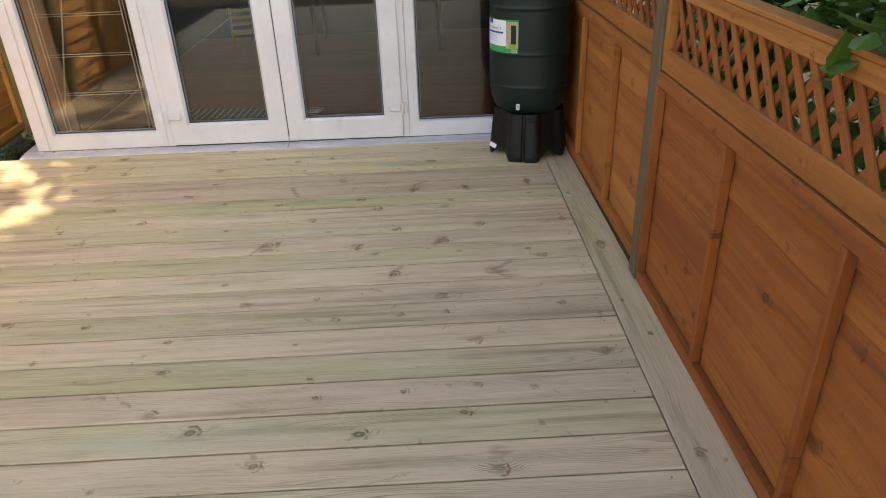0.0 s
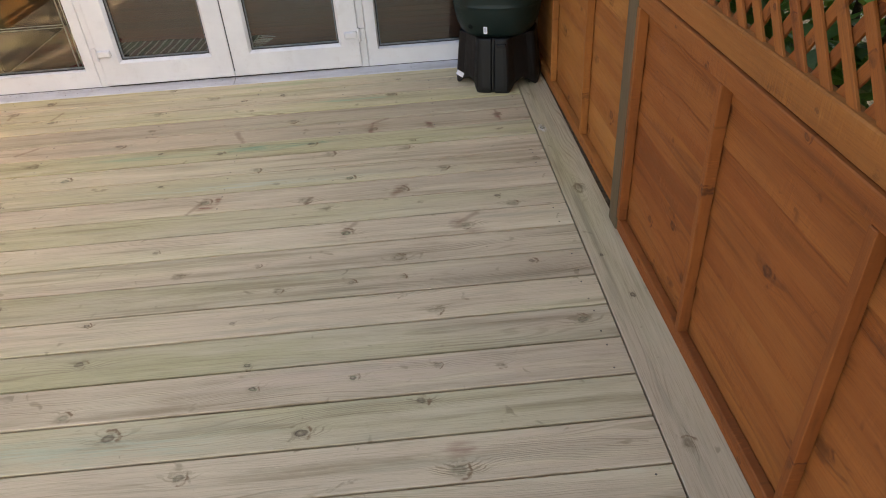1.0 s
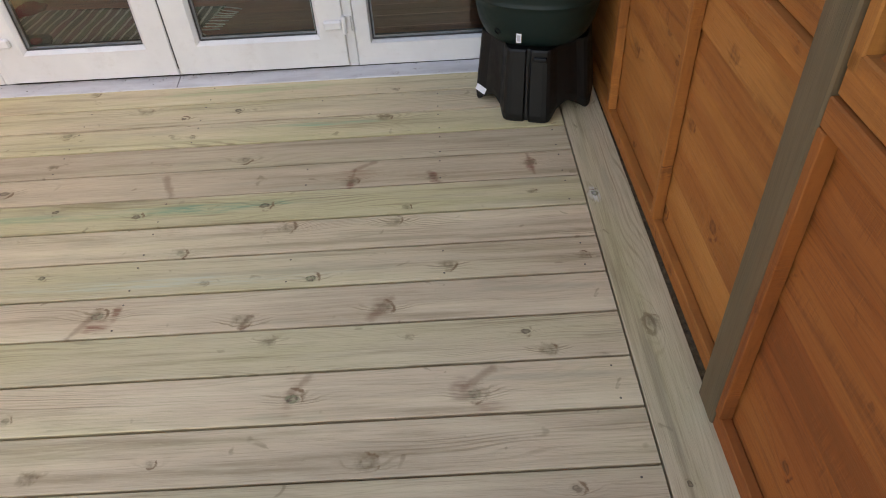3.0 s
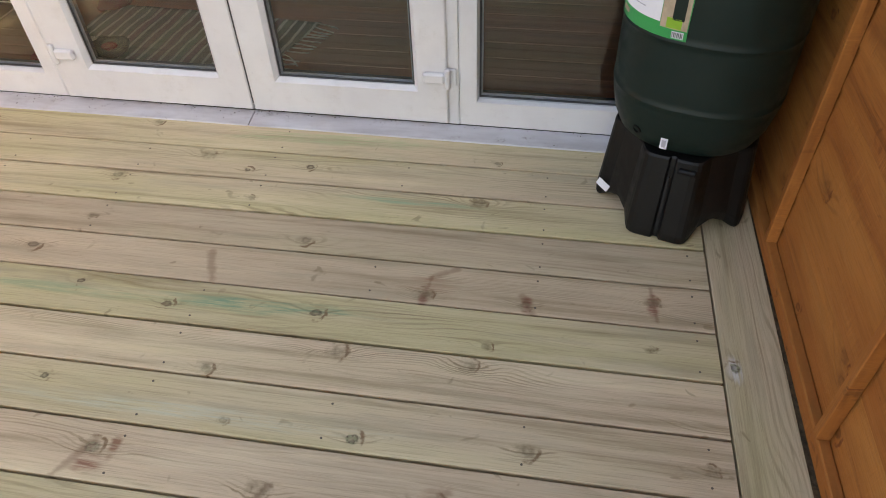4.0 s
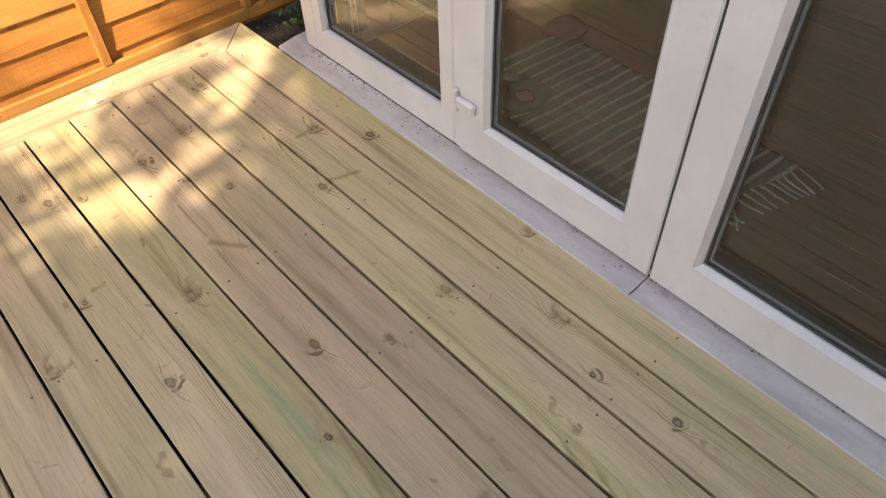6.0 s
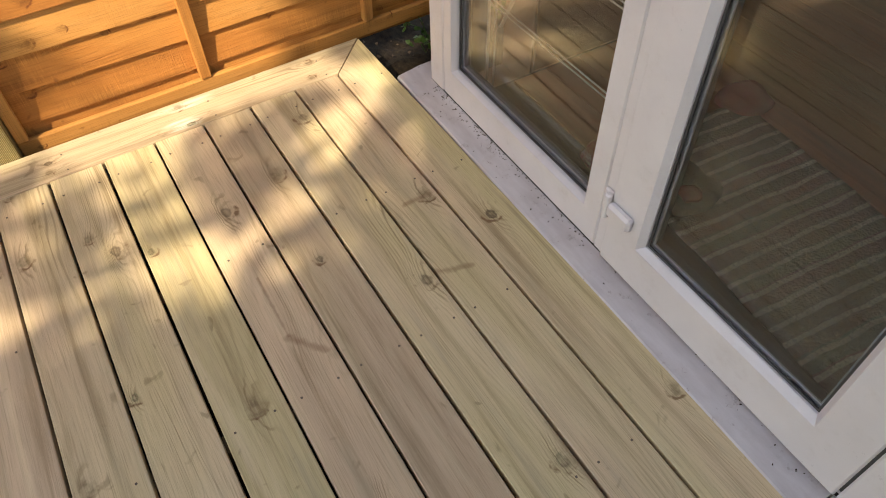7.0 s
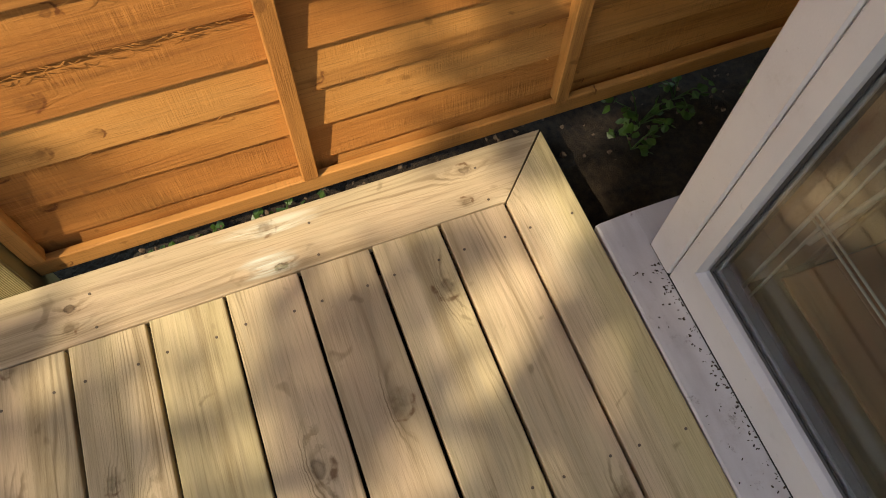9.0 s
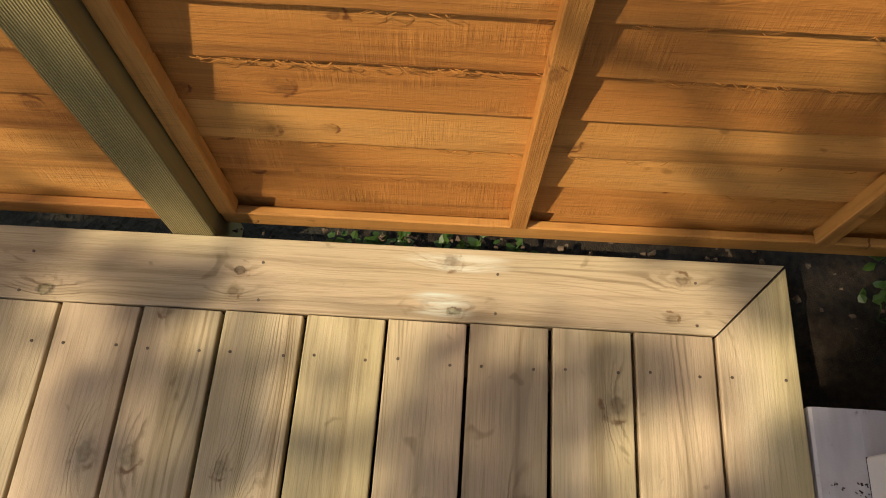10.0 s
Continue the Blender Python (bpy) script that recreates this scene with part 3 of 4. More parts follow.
def grit():
    """Dry bits of leaf and earth caught along the back of the cill."""
    r = random.Random(11)
    parts = []
    for k in range(260):
        u = -1.50 + 0.75 * r.random() ** 1.6 if k < 190 else r.uniform(-0.8, 1.2)
        v = -0.003 - 0.022 * r.random() ** 2 if r.random() < 0.85 else r.uniform(-0.07, -0.01)
        q = r.uniform(0.0008, 0.0028)
        vs, fs = chamfer_box((q * 2, q * r.uniform(0.6, 1.4), q * 0.8), q * 0.25)
        m = Matrix.Translation((u, v, 0.0135 + 0.143 * v + q * 0.3)) @ pose(0, 0, 0, 0, 0, r.uniform(0, 180))
        parts.append(([m @ Vector(p) for p in vs], fs))
    ob = new("grit", mesh_of("grit", *joined(parts), SOIL))
    ob.matrix_world = HOUSE
    return tagged(ob, "dark dry grit and leaf bits lying on the door cill", "grit", kind="stuff")


grit()
glazing = thing("door_1", "white plastic french doors with a fixed glazed panel each side, shut", "french doors", kind="structure", m=HOUSE)


def profile_frame(name, u0, u1, w0, w1, widths, v0, v1, lip, parent, label=""):
    """Four mitred lengths round an opening: left, right, bottom, top face widths; the inner lip slopes back to the glass."""
    l, r, b, t_ = widths
    o = [(u0, w0), (u1, w0), (u1, w1), (u0, w1)]
    i = [(u0 + l, w0 + b), (u1 - r, w0 + b), (u1 - r, w1 - t_), (u0 + l, w1 - t_)]
    k = [(a + lip * sa, c + lip * sc) for (a, c), (sa, sc) in zip(i, ((-1, -1), (1, -1), (1, 1), (-1, 1)))]
    e = 0.004
    oo = [(a + e * sa, c + e * sc) for (a, c), (sa, sc) in zip(o, ((1, 1), (-1, 1), (-1, -1), (1, -1)))]
    made = []
    for s, side in enumerate(("bottom_rail", "stile", "top_rail", "stile")):
        q = (s + 1) % 4
        rings = []
        for (a, b2) in ((s, None), (q, None)):
            rings.append([(o[a][0], v1, o[a][1]), (o[a][0], v0 + e, o[a][1]), (oo[a][0], v0, oo[a][1]),
                          (k[a][0], v0, k[a][1]), (i[a][0], v0 + 0.016, i[a][1]), (i[a][0], v1, i[a][1])])
        vs = rings[0] + rings[1]
        n = 6
        fs = [[x, (x + 1) % n, n + (x + 1) % n, n + x] for x in range(n)] + [list(range(n)), list(range(n, 2 * n))[::-1]]
        made.append(hang(side, fix_normals(mesh_of(side, vs, fs, UPVC)), parent, None, label))
    return i


def pane_in(i, v, parent):
    """Glass, its dark gasket and the pale spacer behind the lip."""
    (u0, w0), (u1, w0b), (u1b, w1), _ = i
    g = bar("glass_pane", u0 - 0.008, u1 + 0.008, v, v + 0.004, w0 - 0.008, w1 + 0.008, GLASS, parent, "clear double glazing", c=0.0005)
    g.visible_shadow = False
    g = bar("inner_pane", u0 - 0.008, u1 + 0.008, v + 0.0345, v + 0.0385, w0 - 0.008, w1 + 0.008, GLASS, parent, "clear double glazing", c=0.0005)
    g.visible_shadow = False
    for mat, name, d, wd, dv in ((GASKET, "gasket", 0.0, 0.006, -0.005), (SPACER, "spacer_bar", -0.004, 0.015, 0.007), (GASKET, "inner_gasket", -0.004, 0.012, 0.02)):
        a0, a1, b0, b1 = u0 + d, u1 - d, w0 + d, w1 - d
        bits = []
        for x0, x1, z0, z1 in ((a0, a1, b0, b0 + wd), (a0, a1, b1 - wd, b1), (a0, a0 + wd, b0 + wd, b1 - wd), (a1 - wd, a1, b0 + wd, b1 - wd)):
            vs, fs = chamfer_box((x1 - x0, 0.005 if dv < 0.01 else 0.02, z1 - z0), 0.001)
            bits.append(([(p[0] + (x0 + x1) / 2, p[1] + v + dv + 0.002, p[2] + (z0 + z1) / 2) for p in vs], fs))
        hang(name, fix_normals(mesh_of(name, *joined(bits), mat)), parent)


def side_light(mirror, label):
    """A fixed pane with its frame and the extension strip at its outer edge."""
    side = hang("side_panel", None, glazing, None, label)
    u0, u1 = (-1.469, -0.741) if mirror < 0 else (0.741, 1.469)
    i = profile_frame("frame", u0, u1, 0.014, TOP, (0.048, 0.063, 0.10, 0.07) if mirror < 0 else (0.063, 0.048, 0.10, 0.07), 0.0, 0.07, 0.006, side)
    pane_in(i, 0.030, side)
    x0, x1 = (-1.545, -1.4705) if mirror < 0 else (1.4705, 1.545)
    bar("frame_extension", x0, x1, -0.002, 0.07, 0.014, TOP, UPVC, side, c=0.004)


side_light(-1, "fixed glazed side panel")
side_light(1, "fixed glazed side panel")

frame_part = hang("door_frame", None, glazing, None, "fixed outer frame of the two door leaves")
for sgn in (-1, 1):
    a, b = sorted((sgn * 0.7395, sgn * 0.698))
    bar("frame_jamb", a, b, 0.0, 0.07, 0.014, TOP, UPVC, frame_part, c=0.003)
# dark strip stands in for the shaded, dirty gap under the frame
bar("sealant_line", -1.544, 1.544, -0.0010, 0.012, 0.0115, 0.0165, SEAM, frame_part, "thin dark strip for the dirty gap under the frame", c=0.0008)
bar("threshold", -0.6975, 0.6975, 0.006, 0.07, 0.014, 0.050, UPVC, frame_part, c=0.003)
bar("frame_head", -0.6975, 0.6975, 0.0, 0.07, 2.02, TOP, UPVC, frame_part, c=0.003)


def door_leaf(sgn):
    leaf = hang("door_leaf", None, glazing, None, "glazed white plastic door leaf, closed")
    u0, u1 = (-0.703, -0.003) if sgn < 0 else (0.003, 0.703)
    wd = (0.113, 0.111, 0.132, 0.10) if sgn < 0 else (0.111, 0.113, 0.132, 0.10)
    i = profile_frame("leaf", u0, u1, 0.024, 2.03, wd, -0.014, 0.05, 0.013, leaf)
    pane_in(i, 0.012, leaf)
    # flag hinge: knuckle on the jamb, flag on the leaf
    for w in (0.20, 1.05, 1.85):
        x = sgn * 0.706
        knuckle = tube([(x, -0.024, w - 0.035), (x, -0.024, w - 0.030), (x, -0.024, w + 0.036), (x, -0.024, w + 0.040)], [0.006, 0.0095, 0.0095, 0.006], 12)
        c1, f1 = chamfer_box((0.074, 0.022, 0.038), 0.007)
        flag = ([(p[0] + x - sgn * 0.045, p[1] - 0.024, p[2] + w + 0.004) for p in c1], f1)
        c2, f2 = chamfer_box((0.030, 0.010, 0.062), 0.003)
        plate = ([(p[0] + x + sgn * 0.012, p[1] - 0.006, p[2] + w) for p in c2], f2)
        hang("hinge", fix_normals(mesh_of("hinge", *joined([knuckle, flag, plate]), UPVC)), leaf, None, "white flag hinge")
    return leaf


leaf_l, leaf_r = door_leaf(-1), door_leaf(1)
# keyhole covers beside the meeting stiles and the strip over their joint
for u, lf in ((-0.045, leaf_l), (0.050, leaf_r)):
    vs, fs = lathe([(0.0, 0.0), (0.010, 0.0), (0.010, 0.004), (0.006, 0.006), (0.0, 0.006)], 14)
    m = Matrix.Translation((u, -0.014, 0.885)) @ pose(0, 0, 0, 90, 0, 0)
    hang("bolt_cover", fix_normals(mesh_of("bolt_cover", vs, fs, UPVC)), lf, m, "round white plastic cap")
bar("meeting_seal", -0.0028, 0.0028, -0.010, 0.04, 0.05, 2.02, GASKET, leaf_l, c=0.0005)
bar("door_knob", -0.060, -0.030, -0.05, -0.014, 1.0, 1.12, UPVC, leaf_l, "white lever handle", c=0.008)

# ---- room behind the glass ----
room_floor = thing("floor", "red-brown laminate floor in long narrow planks", "floor", kind="structure", m=HOUSE)
bar("subfloor", -1.40, 1.75, 0.07, 4.85, -0.06, 0.016, DARKFRAME, room_floor, c=0.001)
plank = box_mesh("floor_plank", (3.12, 0.121, 0.008), LAMINATE, 0.0012)
for k in range(24):
    hang("floor_plank", plank, room_floor, Matrix.Translation((0.175, 0.27 + 0.1225 * k, 0.0205)))


def rug():
    ob = thing("rag_rug", "grey-green and cream striped rag rug with a fringed end", "rug", m=pose(-1.24, 4.56, 0.026, 0, 0, -5))
    nx, ny = 40, 20
    vs, fs = [], []
    for i in range(nx + 1):
        for j in range(ny + 1):
            x, y = -0.52 + 0.95 * i / nx, -0.26 + 0.50 * j / ny
            x += 0.09 * (i / nx) * (j / ny - 0.5)
            y += 0.012 * noise.noise(Vector((x * 5, j * 0.05, 2)))
            vs.append((x, y, 0.004 + 0.010 * abs(noise.noise(Vector((x * 6, y * 6, 5))))))
    for i in range(nx):
        for j in range(ny):
            a = i * (ny + 1) + j
            fs.append([a, a + ny + 1, a + ny + 2, a + 1])
    top = mesh_of("woven_mat", vs, fs, RUG, True)
    mat = hang("woven_mat", top, ob)
    sol = mat.modifiers.new("thick", "SOLIDIFY")
    sol.thickness, sol.offset = 0.004, 1
    for k in range(17):
        y = -0.25 + 0.48 * k / 16
        p, pts = Vector((0.425 + 0.18 * (y / 1.0), y, 0.008)), []
        w = rng.uniform(-0.5, 0.5)
        for s in range(6):
            pts.append(p.copy())
            w += rng.uniform(-0.5, 0.5)
            p = p + Vector((0.019, 0.012 * w, -0.0006))
        hang("fringe_strand", mesh_of("fringe_strand", *tube(pts, 0.0031, 5), FRINGE, True), ob, None, "loose cream cotton strand")
    return ob


rug()


def clothes_airer():
    """A folding drying rack: two ladder frames of thin wire, crossed."""
    ob = thing("clothes_airer", "folding clothes airer of thin white-coated wire", "clothes airer", m=pose(-1.935, 4.235, 0.025, 0, 0, -0.6))
    for x in (-0.255, 0.255):
        hang("upright", mesh_of("upright", *tube([(x, 0, 0.0), (x, 0, 1.05)], 0.0042, 8), AIRER, True), ob)
        hang("upright", mesh_of("upright", *tube([(x + 0.018, 0.012, 0.0), (x + 0.012, 0.012, 1.05)], 0.003, 8), AIRER, True), ob)
    for z in (0.31, 0.54, 0.77, 1.0):
        for dz in (-0.008, 0.006):
            hang("rung", mesh_of("rung", *tube([(-0.253, 0, z + dz), (0.253, 0, z + dz)], 0.0022, 6), AIRER, True), ob)
    hang("brace_leg", mesh_of("brace_leg", *tube([(0.27, 0.03, 0.22), (0.20, 0.25, 0.62), (0.12, 0.45, 1.0)], 0.0055, 8), AIRER, True), ob)
    hang("brace_leg", mesh_of("brace_leg", *tube([(-0.24, 0.03, 0.22), (-0.24, 0.25, 0.62), (-0.24, 0.45, 1.0)], 0.0055, 8), AIRER, True), ob)
    return ob


clothes_airer()


def heap(name, label, category, x, y, r, h, mat, seed, patches=()):
    """A crumpled soft thing lying on the floor."""
    prof = [(0.02, 0.0), (0.85, 0.0), (1.0, 0.25), (0.9, 0.6), (0.6, 0.92), (0.25, 1.0), (0.02, 1.0)]
    vs, fs = lathe([(a * r, b * h) for a, b in prof], 26, lambda a, z: 1 + 0.28 * noise.noise(Vector((math.cos(a) * 1.6, math.sin(a) * 1.6, seed + z * 5))))
    vs = [(a, b, max(0.0, c + 0.25 * h * noise.noise(Vector((a * 16, b * 16, seed)))) if c > 0.01 * h else c) for a, b, c in vs]
    ob = thing(name, label, category, m=pose(x, y, 0.0255))
    hang("cover", fix_normals(mesh_of("cover", vs, fs, mat, True)), ob)
    for px, py, pr, pm in patches:
        v2, f2 = lathe([(0.0, h * 0.80), (pr, h * 0.80), (pr * 0.95, h * 0.99), (pr * 0.4, h * 1.02), (0.0, h * 1.02)], 12,
                       lambda a, z: 1 + 0.35 * noise.noise(Vector((math.cos(a) * 2, math.sin(a) * 2, px * 20))))
        hang("patch", fix_normals(mesh_of("patch", [(a + px, b + py, c) for a, b, c in v2], f2, pm, True)), ob)
    return ob


# this heap stands in for loose red cloth and pale things, not a cushion
heap("cloth_heap", "small dark crumpled heap with red and pale patches", "cushion", -1.56, 4.43, 0.10, 0.05, HEAP_CLOTH, 1.0,
     [(0.045, -0.02, 0.030, RED), (-0.02, -0.05, 0.020, RED), (-0.055, 0.02, 0.028, FRINGE), (-0.06, -0.03, 0.022, RED)])
heap("red_cloth", "crumpled red cloth dropped on the laminate floor", "cloth", -1.76, 4.36, 0.075, 0.04, RED, 3.0)
heap("red_cloth", "thin red scarf lying on the laminate floor", "cloth", -1.74, 4.86, 0.085, 0.03, RED, 8.0)


def toy_chair():
    ob = thing("toy_chair", "small yellow plastic chair with a slatted back", "chair", m=pose(-1.56, 6.5, 0.0255, 0, 0, 12) @ Matrix.Scale(0.72, 4))
    for x in (-0.13, 0.13):
        bar("back_post", x - 0.012, x + 0.012, 0.10, 0.125, 0.0, 0.56, YELLOW, ob, c=0.006)
        bar("front_leg", x - 0.012, x + 0.012, -0.12, -0.095, 0.0, 0.27, YELLOW, ob, c=0.006)
    bar("seat", -0.15, 0.15, -0.13, 0.10, 0.27, 0.29, YELLOW, ob, c=0.006)
    for z in (0.34, 0.42, 0.50):
        bar("back_slat", -0.118, 0.118, 0.106, 0.12, z, z + 0.035, YELLOW, ob, c=0.004)


toy_chair()


def dark_table():
    ob = thing("side_table", "dark wooden table with thin turned legs", "table", m=pose(-0.35, 6.7, 0.0255, 0, 0, 0))
    bar("tabletop", -0.6, 0.6, -0.4, 0.4, 0.70, 0.74, DARKFRAME, ob, c=0.006)
    for x in (-0.55, 0.55):
        for y in (-0.35, 0.35):
            hang("leg", mesh_of("leg", *tube([(x, y, 0), (x, y, 0.7)], [0.016, 0.024], 10), DARKFRAME, True), ob)


dark_table()

# ---- water butt on its stand ----
BUTT_AT = pose(0.622, 3.842, 0.0, 0, 0, -15.5)


def butt_shape(a, z):
    """A rounded square in plan."""
    return (abs(math.cos(a)) ** 2.5 + abs(math.sin(a)) ** 2.5) ** (-1 / 2.5)


stand = thing("water_butt_stand", "black plastic four-footed water butt stand on the deck", "stand", m=BUTT_AT)


def stand_body():
    corner = [(0.056, 0.223), (0.072, 0.220), (0.083, 0.212), (0.090, 0.200), (0.104, 0.168), (0.130, 0.142), (0.142, 0.130), (0.168, 0.104), (0.196, 0.090), (0.206, 0.082), (0.212, 0.070), (0.214, 0.054)]
    plan = []
    for q in range(4):
        c, s = round(math.cos(q * math.pi / 2)), round(math.sin(q * math.pi / 2))
        pts = [(-0.012, 0.222), (-0.006, 0.212), (0.006, 0.212), (0.012, 0.222)] if q in (0, 2) else [(-0.004, 0.214), (0.004, 0.214)]
        for x, y in pts + (corner if q % 2 == 0 else [(b, a) for a, b in corner[::-1]]):
            plan.append((x * c + y * s, -x * s + y * c))
    vs, fs, n = [], [], len(plan)
    levels = [(0.0, 0.975), (0.006, 0.995), (0.03, 1.0), (0.24, 0.90), (0.262, 0.89), (0.268, 0.87)]
    for li, (z, sc) in enumerate(levels):
        for x, y in plan:
            d = min(abs(x), abs(y))
            rise = max(0.0, min(1.0, (d - 0.086) / 0.03)) * 0.05 if li < 3 else 0.0
            vs.append((x * sc, y * sc, z + rise))
    for i in range(len(levels) - 1):
        for k in range(n):
            q = (k + 1) % n
            fs.append([i * n + k, i * n + q, (i + 1) * n + q, (i + 1) * n + k])
    fs.append([(len(levels) - 1) * n + k for k in range(n)])
    return fix_normals(mesh_of("stand_body", vs, fs, STAND))


hang("stand_body", stand_body(), stand)
bar("slot", -0.003, 0.003, -0.2165, -0.210, 0.02, 0.22, SEAM, stand, "narrow moulded slot", c=0.001)
bar("lug", 0.018, 0.065, -0.212, -0.190, 0.232, 0.247, STAND, stand, "small moulded lug", c=0.004)
st = bar("paper_tag", -0.021, 0.021, -0.0006, 0.0006, -0.013, 0.013, PAPER, stand, "small torn white paper label", c=0.0002)
st.matrix_basis = Matrix.Translation((-0.1865, -0.1045, 0.055)) @ pose(0, 0, 0, 0, 0, -20) @ pose(0, 0, 0, -4, 22, 0)

butt = thing("water_butt", "dark green ribbed plastic water butt with a paper label", "water butt", m=BUTT_AT @ Matrix.Translation((0, 0, 0.225)))


def butt_profile():
    pts = [(0.0, 0.035), (0.12, 0.035), (0.148, 0.042), (0.168, 0.065), (0.184, 0.105), (0.193, 0.155)]
    for z in (0.195, 0.37, 0.60, 0.80):
        pts += [(0.1958, z - 0.02), (0.1956, z - 0.005), (0.1980, z - 0.002), (0.1980, z + 0.002), (0.1960, z + 0.005)]
        pts += [(0.1965, z + 0.02), (0.1965, z + 0.06), (0.1965, z + 0.11)]
    pts += [(0.196, 0.93), (0.204, 0.935), (0.207, 0.95), (0.205, 0.975), (0.17, 0.99), (0.0, 0.995)]
    return [(r_ * 1.105, z_) for r_, z_ in pts]


hang("barrel", fix_normals(mesh_of("barrel", *lathe(butt_profile(), 72, butt_shape, cap=False), BUTT, True)), butt)
vs_, fs_ = lathe([(0.0, 0.0), (0.013, 0.0), (0.013, 0.006), (0.009, 0.007), (0.009, 0.002), (0.0, 0.002)], 16)
hang("tap_hole", fix_normals(mesh_of("tap_hole", vs_, fs_, STAND)), butt, Matrix.Translation((-0.108, -0.179, 0.10)) @ pose(0, 0, 0, 102, 0, -28), "round moulded tap boss")


def wrap(name, a0, a1, z0, z1, off, mat, parent, label="", shear=0.0):
    """A thin patch that follows the barrel, from angle a0 to a1."""
    n = 14
    vs, fs = [], []
    for lay in (off, off + 0.0004):
        for j in (0, 1):
            for i in range(n + 1):
                a = radians(a0 + (a1 - a0) * i / n)
                r = (0.2175 + lay) * butt_shape(a, 0)
                vs.append((r * math.cos(a), r * math.sin(a), (z0, z1)[j]))
    w = n + 1
    for i in range(n):
        fs += [[i, i + 1, w + i + 1, w + i], [2 * w + i, 3 * w + i, 3 * w + i + 1, 2 * w + i + 1]]
        fs += [[i, 2 * w + i, 2 * w + i + 1, i + 1], [w + i, w + i + 1, 3 * w + i + 1, 3 * w + i]]
    fs += [[0, w, 3 * w, 2 * w], [n, 2 * w + n, 3 * w + n, w + n]]
    return hang(name, fix_normals(mesh_of(name, vs, fs, mat)), parent, None, label)


LA, LB = 209.0, 261.0
paper = wrap("paper_label", LA, LB, 0.378, 0.545, 0.0025, GREENINK, butt, "green and white printed paper label")
wrap("white_panel", LA + 0.3, LA + 35, 0.412, 0.541, 0.0034, PAPER, paper)
wrap("picture_panel", LA + 35.4, LB - 0.5, 0.402, 0.536, 0.0034, TANINK, paper)
wrap("picture_butt", LA + 42, LA + 49, 0.424, 0.520, 0.0042, BUTT, paper)
wrap("picture_plants", LA + 39, LA + 48, 0.404, 0.428, 0.0042, LIMEINK, paper)
wrap("logo_shape", LA + 4, LA + 13, 0.520, 0.542, 0.0042, BLUEINK, paper)
wrap("title_bar", LA + 2, LA + 31, 0.474, 0.484, 0.0042, BLUEINK, paper)
for k in range(5):
    wrap("text_line", LA + 2.5, LA + 24 - 3 * (k % 2), 0.465 - 0.008 * k, 0.4675 - 0.008 * k, 0.0042, GREYINK, paper)
wrap("bar_code", LB - 9, LB - 2, 0.382, 0.398, 0.0034, PAPER, paper)
wrap("small_print", LA + 2, LA + 10, 0.392, 0.404, 0.0034, TANINK, paper)
for k in range(7):
    wrap("code_bar", LB - 8.6 + 0.95 * k, LB - 8.2 + 0.95 * k + 0.2 * (k % 2), 0.384, 0.396, 0.0042, SEAM, paper)
wrap("size_tag", 258.5, 263.5, 0.073, 0.106, -0.0095, PAPER, butt, "small white adhesive tag")
wrap("tag_print", 259.6, 262.4, 0.079, 0.100, -0.0087, GREYINK, butt, "grey print on the tag")


def title_word():
    cu = bpy.data.curves.new("title_word", "FONT")
    cu.body, cu.size, cu.extrude = "COMPACT", 0.021, 0.0
    tmp = bpy.data.objects.new("title_word", cu)
    scene.collection.objects.link(tmp)
    me = bpy.data.meshes.new_from_object(tmp.evaluated_get(bpy.context.evaluated_depsgraph_get()))
    bpy.data.objects.remove(tmp)
    me.name = "title_word"
    for v in me.vertices:
        a = radians(LA + 2.5) + v.co.x / 0.222
        r = 0.2224 * butt_shape(a, 0)
        v.co = (r * math.cos(a), r * math.sin(a), 0.492 + v.co.y)
    me.materials.clear()
    me.materials.append(GREENINK)
    return hang("title_word", me, paper)


title_word()


# ---- fences ----
def lap_board(length, height, seed, wane=0.005, wood=None):
    """A sawn feather-edge board along x with a wavering lower edge; it is thicker below."""
    n = 150
    vs, fs = [], []
    for i in range(n + 1):
        x = -length / 2 + length * i / n
        w = wane * noise.noise(Vector((x * 1.7, seed, 0))) + 0.3 * wane * noise.noise(Vector((x * 9, seed, 4)))
        chip = noise.noise(Vector((x * 5, seed, 7)))
        w += (0.15 + 1.6 * max(0.0, chip - 0.15)) * wane * noise.noise(Vector((x * 60, seed, 9)))
        vs += [(x, -height / 2 + w, 0.010), (x, height / 2, 0.005), (x, height / 2, 0.0), (x, -height / 2 + w, 0.0)]
    for i in range(n):
        for k in range(4):
            q = (k + 1) % 4
            fs.append([4 * i + k, 4 * i + q, 4 * i + 4 + q, 4 * i + 4 + k])
    fs += [[3, 2, 1, 0], [4 * n, 4 * n + 1, 4 * n + 2, 4 * n + 3]]
    return fix_normals(mesh_of("lap_board", vs, fs, wood or FENCE))


def give_knots(ob, length, height, count, lo=0.004, hi=0.009):
    for k in range(count):
        ob["knot_%d" % k] = (rng.uniform(-0.48, 0.48) * length, rng.uniform(-0.4, 0.4) * height, rng.uniform(lo, hi))


